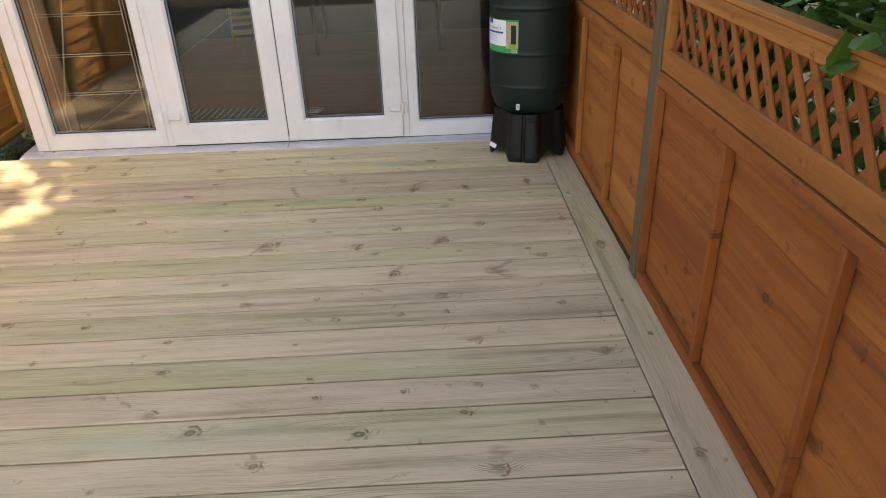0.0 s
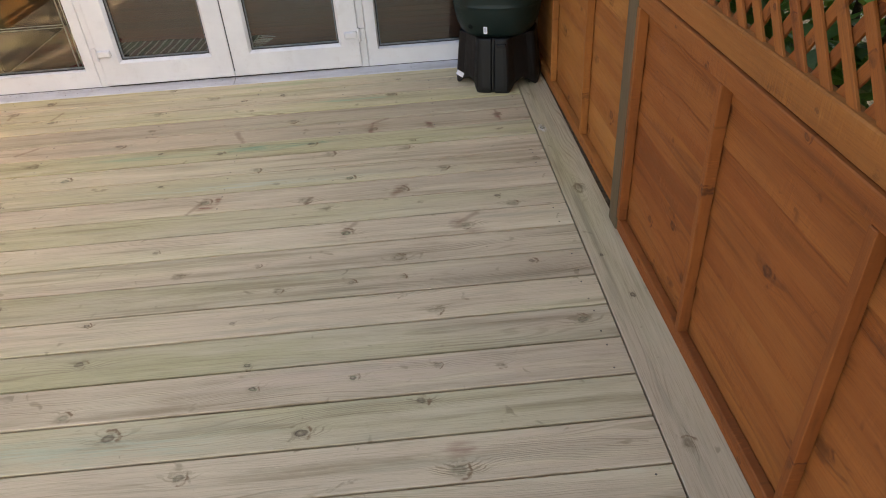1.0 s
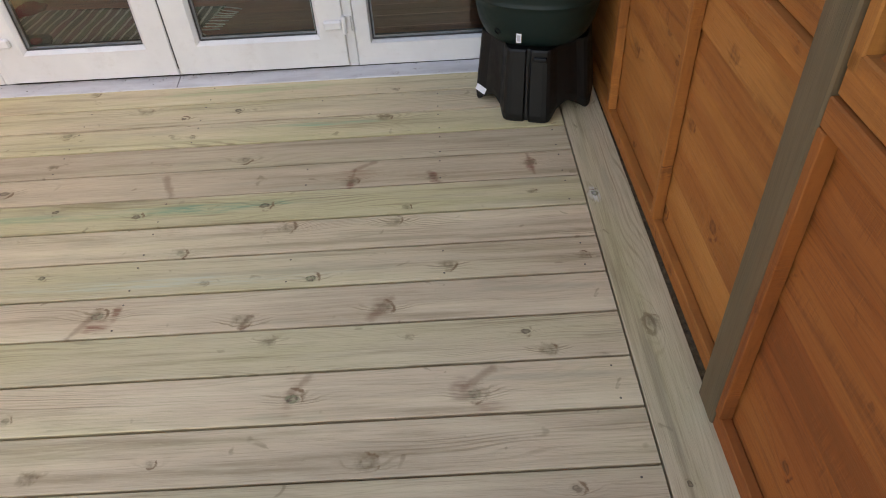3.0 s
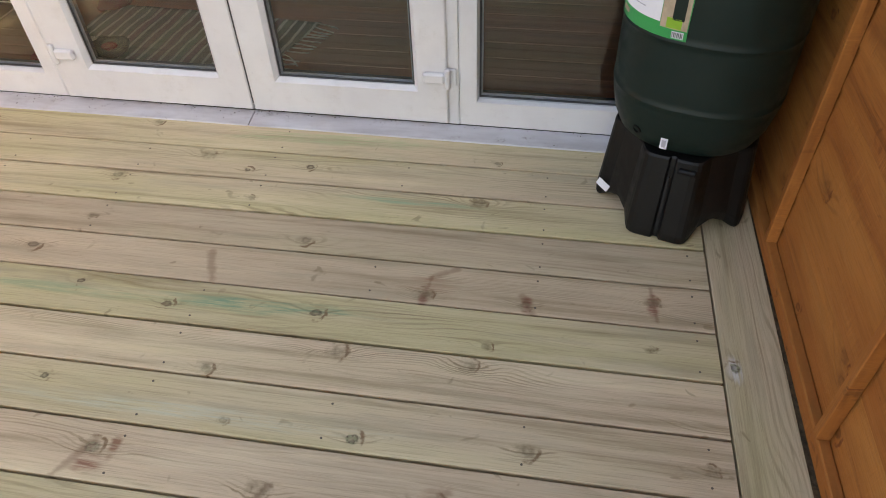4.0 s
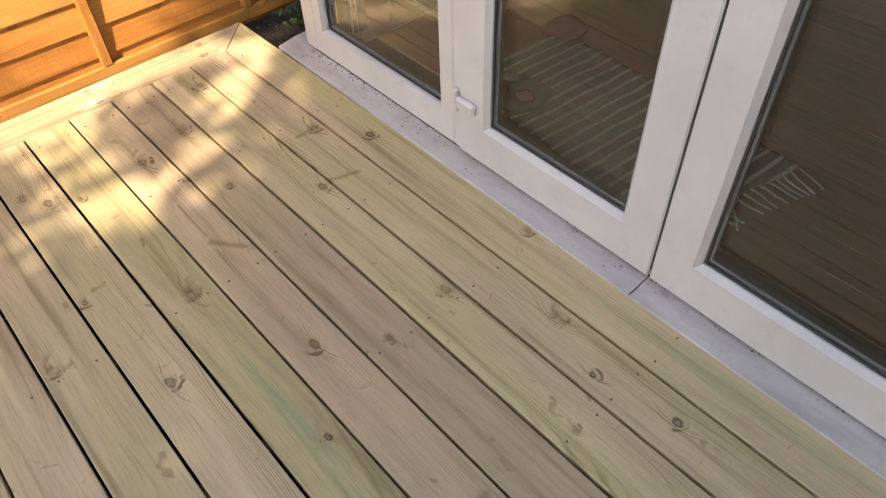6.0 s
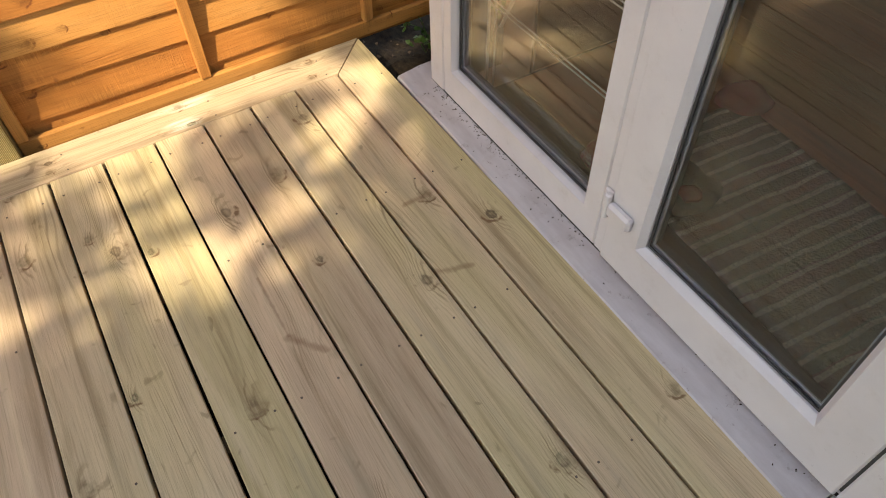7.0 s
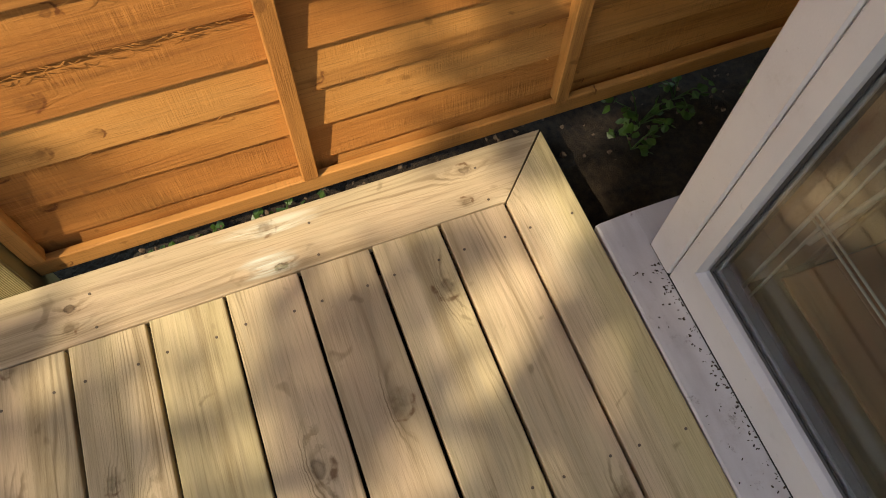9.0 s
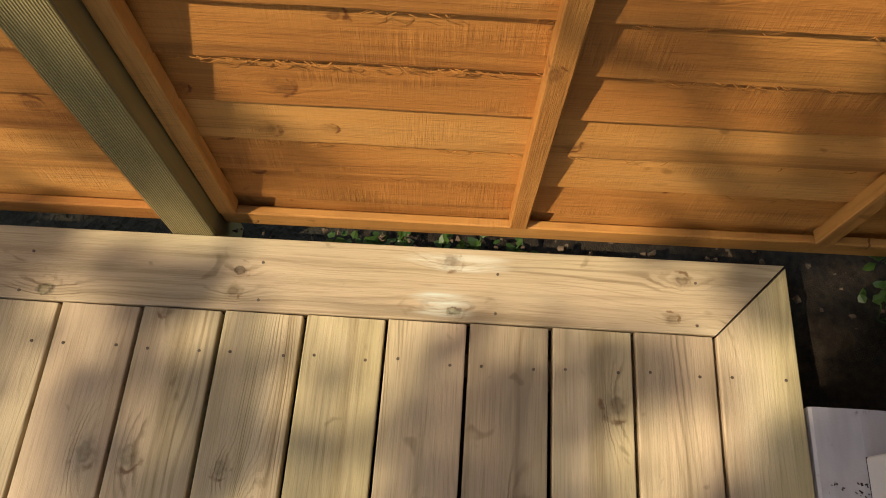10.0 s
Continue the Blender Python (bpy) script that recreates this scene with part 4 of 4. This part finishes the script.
def fence_panel(fence, name, label, m, length, z0, laps, pitch, top_rail, reverse, offs, wood=None):
    """A lap panel: boards, upright battens at the thirds and ends, rails top and bottom. It runs along x and faces -y in its own space."""
    ob = hang(name, None, fence, m, label)
    wood = wood or FENCE
    meshes = [lap_board(length - 0.004, pitch + 0.024, 3.3 * k, 0.004 if reverse else 0.006, wood) for k in range(5)]
    lean, bw = (6.4, 0.034) if not reverse else (2.0, 0.024)
    for k in range(laps):
        z = z0 + (0.02 if reverse else -0.0135) + pitch * (k + 0.5)
        b = hang("lap_board", meshes[rng.randrange(5)], ob, Matrix.Translation((rng.uniform(-0.001, 0.001), 0.004, z)) @ pose(0, 0, 0, 90 - lean + rng.uniform(-0.5, 0.5), 0, 0))
        give_knots(b, length, pitch, 3, *((0.008, 0.016) if reverse else (0.005, 0.011)))
    for off in offs:
        x = length / 2 - off if reverse else off - length / 2
        b = bar("batten", -0.36, 0.36, -0.016, 0.016, -0.016, 0.016, wood, ob, c=0.002)
        bh = top_rail - z0 - 0.052
        b.data = box_mesh("batten", (bh, bw, 0.030), wood, 0.002)
        b.matrix_basis = Matrix.Translation((x, -0.0225, z0 + 0.052 + bh / 2)) @ pose(0, 0, 0, 0, -90, 0) @ pose(0, 0, 0, 90, 0, 0)
        give_knots(b, bh, 0.03, 1)
    for zz, hh, th in ((z0 + 0.025, 0.050, 0.026 if reverse else 0.018), (top_rail + 0.026, 0.052, 0.028 if reverse else 0.020)):
        b = hang("rail", box_mesh("rail", (length, hh, th), wood, 0.003), ob, Matrix.Translation((0, (-0.0065 if reverse else -0.0155) - th / 2, zz)) @ pose(0, 0, 0, 90, 0, 0))
        give_knots(b, length, hh, 3)
    return ob


def fence_post(fence, name, label, x, y, z0, z1, sx, sy, mat, face=0.0):
    ob = hang(name, box_mesh(name, (z1 - z0, sy, sx), mat, 0.004), fence, None, label)
    ob.matrix_basis = Matrix.Translation((x, y, (z0 + z1) / 2)) @ pose(0, 0, 0, 0, -90, 0)
    give_knots(ob, z1 - z0, sy, 1)
    return ob


# fence with the lap boards in the sun; it leans away a touch from the deck's line
lap_fence = thing("garden_fence", "orange-stained lap fence with reeded posts, dappled by sun", "fence", "garden fences")
for y0 in (2.957, 4.880, 1.035):
    mid = y0 + 0.915
    x = -2.722 - 0.0157 * (mid - 3.0)
    fence_panel(lap_fence, "fence_panel", "lap panel with upright battens", pose(x - 0.036, mid, 0, 0, 0, 90.9), 1.828, -0.035, 17, 0.1048, 1.70, False, (0.018, 0.574, 1.158, 1.81))
for y in (2.912, 4.833, 0.988):
    fence_post(lap_fence, "fence_post", "greenish reeded timber post", -2.727 - 0.0157 * (y - 2.9), y, -0.2, 1.85, 0.09, 0.088, REEDED)



def splinters(m):
    """Torn fibres left by the saw along the edges of the lap boards."""
    r = random.Random(31)
    parts = []
    for k, lo, hi, count in ((5, -0.85, -0.34, 60), (5, -0.22, 0.05, 26), (6, -0.60, 0.4, 30), (3, -0.8, 0.6, 26), (7, -0.9, 0.8, 40), (2, -0.8, 0.8, 20)):
        z = -0.035 - 0.0135 + 0.1048 * (k + 0.5) - 0.0644
        for _ in range(count):
            p = Vector((r.uniform(lo, hi), -0.0145, z + r.uniform(-0.001, 0.004)))
            q, side = r.uniform(0.006, 0.026), r.choice((-1, 1))
            tip = p + Vector((side * q, -r.uniform(0.001, 0.006), -q * r.uniform(-0.05, 0.30)))
            bow = (p + tip) / 2 + Vector((0, -0.002, r.uniform(-0.002, 0.003)))
            parts.append(tube([p, bow, tip], [0.0007, 0.0005, 0.0002], 4))
    ob = hang("frayed_edge", mesh_of("frayed_edge", *joined(parts), FENCE), lap_fence, m)
    return tagged(ob, "frayed torn wood fibres along the board edges", kind="stuff")


splinters(pose(-2.722 - 0.0157 * (3.872 - 3.0) - 0.036, 3.872, 0, 0, 0, 90.9))

# fence with trellis on top, in the shade
trellis_fence = thing("garden_fence", "orange-stained fence with a diagonal trellis strip on top, shaded", "fence", "garden fences")
for y0 in (2.435, 0.515, -1.405):
    mid = y0 + 0.915
    fence_panel(trellis_fence, "fence_panel", "low lap panel with nearly flush boards", pose(0.889 if y0 > 2 else 0.889 + 0.010 * (mid - 2.4), mid, 0, 0, 0, -89.4), 1.828, 0.0, 8, 0.1045, 0.782, True, (0.014, 0.57, 1.175, 1.814) if y0 > 2 else (0.014, 0.65, 1.235, 1.814), FENCE_SHADED if y0 > 2 else FENCE_RED)
    top = hang("trellis", None, trellis_fence, pose(0.878 + 0.010 * (mid - 2.4), mid, 0, 0, 0, -89.4), "diagonal trellis strip")
    for z, hh, th in ((0.8745, 0.075, 0.034), (1.108, 0.048, 0.040)):
        b = hang("trellis_rail", box_mesh("trellis_rail", (1.82, hh, th), FENCE_SHADED, 0.004), top, Matrix.Translation((0, 0, z)) @ pose(0, 0, 0, 90, 0, 0))
        give_knots(b, 1.8, hh, 3)
    cap = hang("capping", box_mesh("capping", (1.83, 0.055, 0.014), FENCE_SHADED, 0.003), top, Matrix.Translation((0, 0.0, 1.1395)))
    give_knots(cap, 1.8, 0.05, 2)
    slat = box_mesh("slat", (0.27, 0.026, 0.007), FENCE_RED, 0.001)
    for lay, ang in ((-0.0045, 127), (0.0045, 53)):
        for k in range(20):
            x = -0.79 + 0.0832 * k
            b = hang("slat", slat, top, Matrix.Translation((x, lay, 1.0)) @ pose(0, 0, 0, 90, 0, 0) @ pose(0, 0, 0, 0, 0, ang))
            give_knots(b, 0.27, 0.02, 1, 0.003, 0.006)
    for x in (-0.897, 0.897):
        hang("trellis_stile", box_mesh("trellis_stile", (0.24, 0.03, 0.034), FENCE_SHADED, 0.003), top, Matrix.Translation((x, 0, 1.0)) @ pose(0, 0, 0, 0, -90, 0) @ pose(0, 0, 0, 90, 0, 0))
for y in (2.3885, 0.469, 4.311):
    fence_post(trellis_fence, "fence_post", "weathered grey-brown timber post", 0.877, y, -0.2, 1.75, 0.088, 0.088, POST)

# ---- shrubs behind the trellis and the tree that shades the deck ----
def leaf_cloud(centres, per, spread, size, rnd, wide=0.55):
    """Many small folded leaves round the given centres: vertices and faces."""
    vs, fs = [], []
    for c in centres:
        for _ in range(per):
            d = Vector((rnd.gauss(0, 1), rnd.gauss(0, 1), rnd.gauss(0, 0.8)))
            p = Vector(c) + d * spread * 0.55
            s = size * rnd.uniform(0.6, 1.25)
            ax = Vector((rnd.uniform(-1, 1), rnd.uniform(-1, 1), rnd.uniform(-0.7, 0.35))).normalized()
            sd = ax.cross(Vector((rnd.uniform(-0.5, 0.5), rnd.uniform(-0.5, 0.5), 1))).normalized() * s * wide * 0.5
            up = ax.cross(sd).normalized() * s * 0.08
            n = len(vs)
            vs += [p, p + ax * s * 0.35 + sd + up, p + ax * s * 0.75 + sd * 0.7 + up, p + ax * s, p + ax * s * 0.75 - sd * 0.7 + up, p + ax * s * 0.35 - sd + up]
            fs += [[n, n + 1, n + 2, n + 3], [n, n + 3, n + 4, n + 5]]
    return vs, fs


def shrub(x, y, seed, sprigs=()):
    r = random.Random(seed)
    ob = thing("shrub", "dense dark green broad-leaved shrub behind the trellis", "shrub", "shrubs behind the fence", m=pose(x, y, -0.16))
    cs = []
    for _ in range(95):
        cs.append((r.uniform(-0.22, 0.45), r.uniform(-0.55, 0.55), r.uniform(0.7, 2.1)))
    stems = [tube([(0.1, 0.05 * k, 0), (0.12 + r.uniform(-.1, .1), 0.13 * k, 0.8), (r.uniform(-.1, .3), 0.2 * k, 1.9)], [0.02, 0.014, 0.005], 7) for k in (-2, -1, 0, 1, 2)]
    for stem in stems:
        hang("stem", mesh_of("stem", *stem, BARK, True), ob)
    if sprigs:
        hang("sprig", mesh_of("sprig", *leaf_cloud(sprigs, 22, 0.085, 0.105, r, 0.66), LEAF), ob, None, "leafy sprig hanging over the fence top")
    hang("foliage", mesh_of("foliage", *leaf_cloud(cs, 26, 0.15, 0.10, r, 0.72), LEAF), ob)
    return ob


for k in range(5):
    shrub(1.42 + 0.1 * (k % 2), -0.6 + 1.0 * k, 40 + k, [(-0.52, -0.17, 1.35), (-0.48, -0.22, 1.40), (-0.46, -0.06, 1.40), (-0.42, 0.06, 1.43), (-0.40, 0.18, 1.44)] if k == 2 else ())


# openings in the crown, by where their light falls
GAPS = [(-1.25, 2.74, 0.18), (-1.60, 2.73, 0.19), (-1.22, 2.97, 0.16), (-0.50, 4.10, 0.15),
        (-2.64, 3.42, 0.14), (-2.30, 3.81, 0.12), (-1.90, 3.40, 0.12), (-2.55, 3.75, 0.10)]


def shade_tree():
    """Unseen tall tree beyond the fence; its crown is laid out to make dapples."""
    r = random.Random(5)
    base = Vector((4.4, -3.4, -0.16))
    ob = thing("tree", "unseen tall tree beyond the fence, its leafy crown laid out for the dapples", "tree", m=Matrix.Translation(base))
    limbs = [tube([(0, 0, 0), (0.05, 0.1, 2.5), (-0.1, 0.0, 5.0), (-0.2, -0.3, 6.6)], [0.22, 0.18, 0.14, 0.05], 12)]
    cs, small = [], []
    for step, fine_part in ((0.20, False), (0.11, True)):
        for i in range(int(5.6 / step)):
            for j in range(int(8.8 / step)):
                # a spot on the ground and the place in the crown through which its sunlight comes
                gx, gy = -3.9 + step * (i + r.random()), -2.2 + step * (j + r.random())
                edge = -1.85 if gy < 4.1 else -2.46 - 0.68 * (gy - 4.1)
                if (gx < edge and gy > 2.2) != fine_part:
                    continue
                high = (-2.75 - gx) / 0.54
                along = gy - 0.8 * high
                if fine_part:
                    n = noise.fractal(Vector((gx * 5.0, gy * 5.0, 4.2)), 1.0, 2.0, 3)
                    limit = -0.05
                    if high > -0.1:
                        limit = 0.56 - 0.20 * high if along < 3.85 else -0.20
                        if along < 2.95 and high < 0.45:
                            limit = -0.05
                    elif gx < -2.5 and 2.6 < gy < 4.1:
                        limit = 0.16 if gy > 2.9 else -0.08
                    if n < limit:
                        continue
                if any((gx - hx) ** 2 + (gy - hy) ** 2 < hr * hr for hx, hy, hr in GAPS):
                    continue
                for _ in range(1 if fine_part else 4):
                    cs.append(Vector((gx, gy, 0.0)) + SUN * r.uniform(7.5, 10.0) - base)
                    small.append(fine_part)
    for k in range(9):
        c = cs[k * (len(cs) // 9)]
        limbs.append(tube([(-0.1, 0.0, 2.6 + 0.25 * k), (c.x * 0.4, c.y * 0.4, c.z * 0.8), (c.x, c.y, c.z)], [0.06, 0.04, 0.012], 7))
    hang("trunk", mesh_of("trunk", *joined(limbs), BARK, True), ob)
    dense = leaf_cloud([c for c, q in zip(cs, small) if not q], 24, 0.15, 0.12, r, 0.8)
    light = leaf_cloud([c for c, q in zip(cs, small) if q], 9, 0.08, 0.10, r, 0.8)
    hang("crown", mesh_of("crown", *joined([dense, light]), LEAF), ob)
    return ob


shade_tree()


def weed(x, y, seed, n, h):
    r = random.Random(seed)
    ob = thing("weed", "small bright green leafy weed growing in the soil", "weed", "weeds by the fence", m=pose(x, y, -0.115))
    stems, cs = [], []
    for k in range(n):
        a, q = r.uniform(0, 6.28), r.uniform(0.3, 1.0) * h
        tip = Vector((math.cos(a) * q * 0.6, math.sin(a) * q * 0.6, q * r.uniform(0.5, 1.0)))
        stems.append(tube([(0, 0, 0), tip * 0.5 + Vector((0, 0, 0.02)), tip], [0.002, 0.0016, 0.001], 5))
        cs.append(tip)
    for stem in stems:
        hang("stem", mesh_of("stem", *stem, WEED, True), ob)
    hang("foliage", mesh_of("foliage", *leaf_cloud(cs, 4, 0.020, 0.024, r, 0.85), WEED), ob)


weed(-2.70, 4.33, 1, 9, 0.14)
weed(-2.74, 4.45, 2, 7, 0.12)
weed(-2.64, 4.28, 3, 4, 0.10)
weed(-2.70, 4.62, 4, 6, 0.12)
for k in range(6):
    weed(-2.728 + 0.006 * (k % 3), 3.18 + 0.07 * k, 20 + k, 5, 0.055)

# ---- decking: boards across, border boards along the fences ----
deck = thing("decking", "pale treated softwood decking boards, new and smooth, with knots", "decking", kind="structure")


def plank_mesh(length, width, mitre=(0, 0)):
    """A decking board along x with rounded upper edges; mitre: how far each end is cut back at the +y edge."""
    h, r = 0.028, 0.0024
    w = width / 2
    sec = [(-w, -h), (-w, -r), (-w + 0.3 * r, -0.3 * r), (-w + r, 0), (0, 0), (w - r, 0), (w - 0.3 * r, -0.3 * r), (w, -r), (w, -h)]
    n = len(sec)
    vs = []
    for s, cut in ((-1, mitre[0]), (1, mitre[1])):
        for y, z in sec:
            vs.append((s * (length / 2 - cut * (y + w) / width), y, z))
    fs = [[k, (k + 1) % n, n + (k + 1) % n, n + k] for k in range(n)] + [list(range(n))[::-1], list(range(n, 2 * n))]
    return fix_normals(mesh_of("deck_board", vs, fs, DECK))


BOARD_KNOTS = {}


def knots(n, *rows):
    BOARD_KNOTS[n] = rows


knots(1, (-1.78, 0.002, 0.015), (-1.14, 0.05, 0.012))
knots(2, (-1.93, 0.041, 0.014), (-0.88, 0.035, 0.014), (-0.72, -0.03, 0.01), (-0.52, 0.01, 0.012))
knots(3, (0.05, 0.046, 0.014), (-0.66, -0.014, 0.008), (-1.14, 0.046, 0.014), (-2.41, 0.042, 0.022), (-1.68, 0.046, 0.018))
knots(4, (-0.43, -0.027, 0.014), (-2.22, 0.026, 0.018), (-1.88, 0.003, 0.01), (-1.12, -0.004, 0.009))
knots(5, (-0.05, -0.039, 0.018), (0.22, -0.039, 0.012), (0.55, 0.011, 0.012), (-2.16, 0.007, 0.02), (-1.23, 0.003, 0.016))
knots(6, (-1.01, 0.033, 0.01), (-0.73, -0.017, 0.012), (-0.32, 0.007, 0.014), (0.14, -0.044, 0.008), (0.54, 0.002, 0.007), (-2.13, -0.055, 0.01), (-1.58, 0.01, 0.015))
knots(7, (-0.23, 0.042, 0.018), (0.1, 0.042, 0.014), (-0.54, -0.052, 0.012), (-2.26, -0.031, 0.01), (-2.18, 0.02, 0.016), (-1.37, -0.003, 0.015), (-1.74, -0.055, 0.01))
knots(8, (-0.93, 0.022, 0.01), (-0.44, -0.037, 0.007), (-0.13, -0.041, 0.013), (0.26, -0.016, 0.013), (0.65, -0.009, 0.01), (-2.53, -0.026, 0.01), (-2.27, -0.04, 0.018), (-1.59, -0.041, 0.013))
knots(9, (-0.71, 0.007, 0.018), (-0.3, -0.039, 0.015), (0.08, -0.02, 0.018), (-2.27, 0.036, 0.018))
knots(10, (-0.22, 0.032, 0.012), (0.15, 0.022, 0.007), (0.45, 0.019, 0.01), (0.50, -0.045, 0.013))
knots(11, (-0.13, -0.004, 0.022), (0.31, -0.017, 0.024), (-0.82, -0.024, 0.009))
knots(12, (-0.7, -0.034, 0.012), (-0.43, -0.009, 0.008), (0.06, -0.038, 0.014))
knots(13, (-0.34, -0.014, 0.01), (0.07, 0.002, 0.009), (-0.1, -0.004, 0.009), (0.51, 0.027, 0.01), (-1.28, 0.013, 0.01), (-1.59, 0.055, 0.014))
knots(14, (0.17, -0.031, 0.014), (-0.47, -0.008, 0.007))
knots(15, (-0.9, 0.016, 0.012), (-0.39, -0.055, 0.008), (0.61, 0.012, 0.014))
knots(16, (-0.08, 0.006, 0.01), (-0.36, 0.0, 0.01), (0.16, 0.027, 0.008), (0.34, 0.004, 0.008), (-0.87, -0.046, 0.012))
knots(17, (-0.21, -0.024, 0.016), (-0.72, 0.018, 0.018), (0.11, 0.048, 0.011))
knots(18, (0.19, -0.036, 0.018), (-0.5, 0.02, 0.012))


# each board's lean to green (-) or pink (+), and how much paler or darker it is
BOARD_CAST = {1: (-0.09, 0.04, 0), 2: (0.05, 0.03, 0), 3: (-0.05, 0.06, 0), 4: (0.08, -0.15, 0), 5: (0.06, 0.05, 0), 6: (-0.08, -0.02, 0),
              7: (-0.03, 0.03, 0), 8: (0.03, -0.03, 0), 9: (0.09, 0.05, 0), 10: (-0.05, -0.05, 0), 11: (0.0, 0.07, 0), 12: (0.05, 0.0, 0),
              13: (-0.02, -0.12, 0), 14: (0.0, 0.05, 0), 15: (-0.06, -0.15, 0), 16: (0.10, 0.02, 0), 17: (-0.10, -0.10, 0), 18: (0.04, 0.02, 0), 19: (-0.02, -0.04, 0)}


def left_end(y):
    """Where the boards meet the border beside the sunlit fence."""
    return -2.5465 + 0.0157 * (3.9 - y)


def set_knots(ob, rows, cx):
    rows = list(rows)
    while len(rows) < 8:
        x = rng.uniform(-2.5, 0.65)
        if len(rows) >= 4 or any(abs(x - q[0]) < 0.3 for q in rows):
            rows.append((-50.0, 0.0, 0.001))
        else:
            rows.append((x, rng.uniform(-0.05, 0.05), rng.uniform(0.006, 0.011)))
    for k, (x, y, r) in enumerate(rows[:8]):
        ob["knot_%d" % k] = (x - cx, y, min(r * 0.88, 0.0135))


vs_, fs_ = lathe([(0.0, -0.001), (0.0029, -0.001), (0.0029, 0.0004), (0.0020, 0.0007), (0.0, 0.0002)], 10, cap=False)
screw_mesh = fix_normals(mesh_of("screw", vs_, fs_, SCREW))


def screw(x, y):
    hang("screw", screw_mesh, deck, Matrix.Translation((x + rng.uniform(-0.003, 0.003), y + rng.uniform(-0.003, 0.003), 0.0)))


for n in range(1, 34):
    y = 4.05 - 0.15 * n + 0.075
    x0 = left_end(y) + (0.0 if n > 1 else -0.1455)
    x1 = 0.699
    w = 0.1428 + rng.uniform(-0.0010, 0.0008)
    b = hang("deck_board", plank_mesh(x1 - x0, w, (0.0, 0.0) if n > 1 else (0, 0)), deck,
             Matrix.Translation(((x0 + x1) / 2, y + rng.uniform(-0.0006, 0.0006), rng.uniform(-0.0012, 0.0))))
    if n == 1:
        me = b.data
        for v in me.vertices:
            if v.co.x < 0:
                v.co.x = -(x1 - x0) / 2 + 0.0006 + 0.1455 * (0.5 - v.co.y / w)
    set_knots(b, BOARD_KNOTS.get(n, ()), (x0 + x1) / 2)
    b["cast"] = BOARD_CAST.get(n, (rng.uniform(-0.08, 0.08), rng.uniform(-0.09, 0.08), 0.0))
    if n < 22:
        for sx in (left_end(y) + 0.075, -2.0, -1.55, -1.1, -0.65, -0.2, 0.25, x1 - 0.05):
            if -2.1 < sx < 0.3 and n > 9:
                continue
            if sx < -2.1 or rng.random() < 0.6:
                screw(sx, y + 0.045)
                screw(sx, y - 0.048)

# border boards, each along a fence
b = hang("deck_board", plank_mesh(4.945, 0.145), deck, Matrix.Translation((0.7775, 4.044 - 2.4725, -0.0006)) @ pose(0, 0, 0, 0, 0, 90))
b["cast"] = (0.06, -0.12, 0.0)
set_knots(b, [(3.2, 0.045, 0.012), (2.65, -0.002, 0.015), (1.98, -0.012, 0.009), (3.75, 0.01, 0.01), (1.4, 0.02, 0.012), (2.2, 0.03, 0.006)], 4.044 - 2.4725)
b = hang("deck_board", plank_mesh(4.945, 0.145), deck, Matrix.Translation((-2.5863, 4.047 - 2.4725, -0.0006)) @ pose(0, 0, 0, 0, 0, 90.9))
for v in b.data.vertices:
    if v.co.x > 0:
        v.co.x = 2.4725 - 0.1455 * (0.5 - v.co.y / 0.145)
b["cast"] = (0.08, -0.10, 0.0)
set_knots(b, [(3.016, 0.005, 0.010), (3.008, -0.037, 0.009), (3.411, 0.045, 0.012), (3.418, -0.052, 0.011), (3.847, 0.03, 0.010), (3.822, -0.045, 0.008), (2.664, -0.052, 0.015), (3.967, -0.05, 0.012)], 4.047 - 2.4725)
for y in (1.75, 2.18, 2.62, 3.057, 3.497, 3.87):
    screw(left_end(y) - 0.022, y)
    screw(left_end(y) - 0.10, y)
# joists under the boards
for x in (-2.47, -2.0, -1.55, -1.1, -0.65, -0.2, 0.25, 0.65):
    bar("joist", x - 0.022, x + 0.022, -0.9, 4.03, -0.13, -0.030, POST, deck, "dark treated joist under the boards")
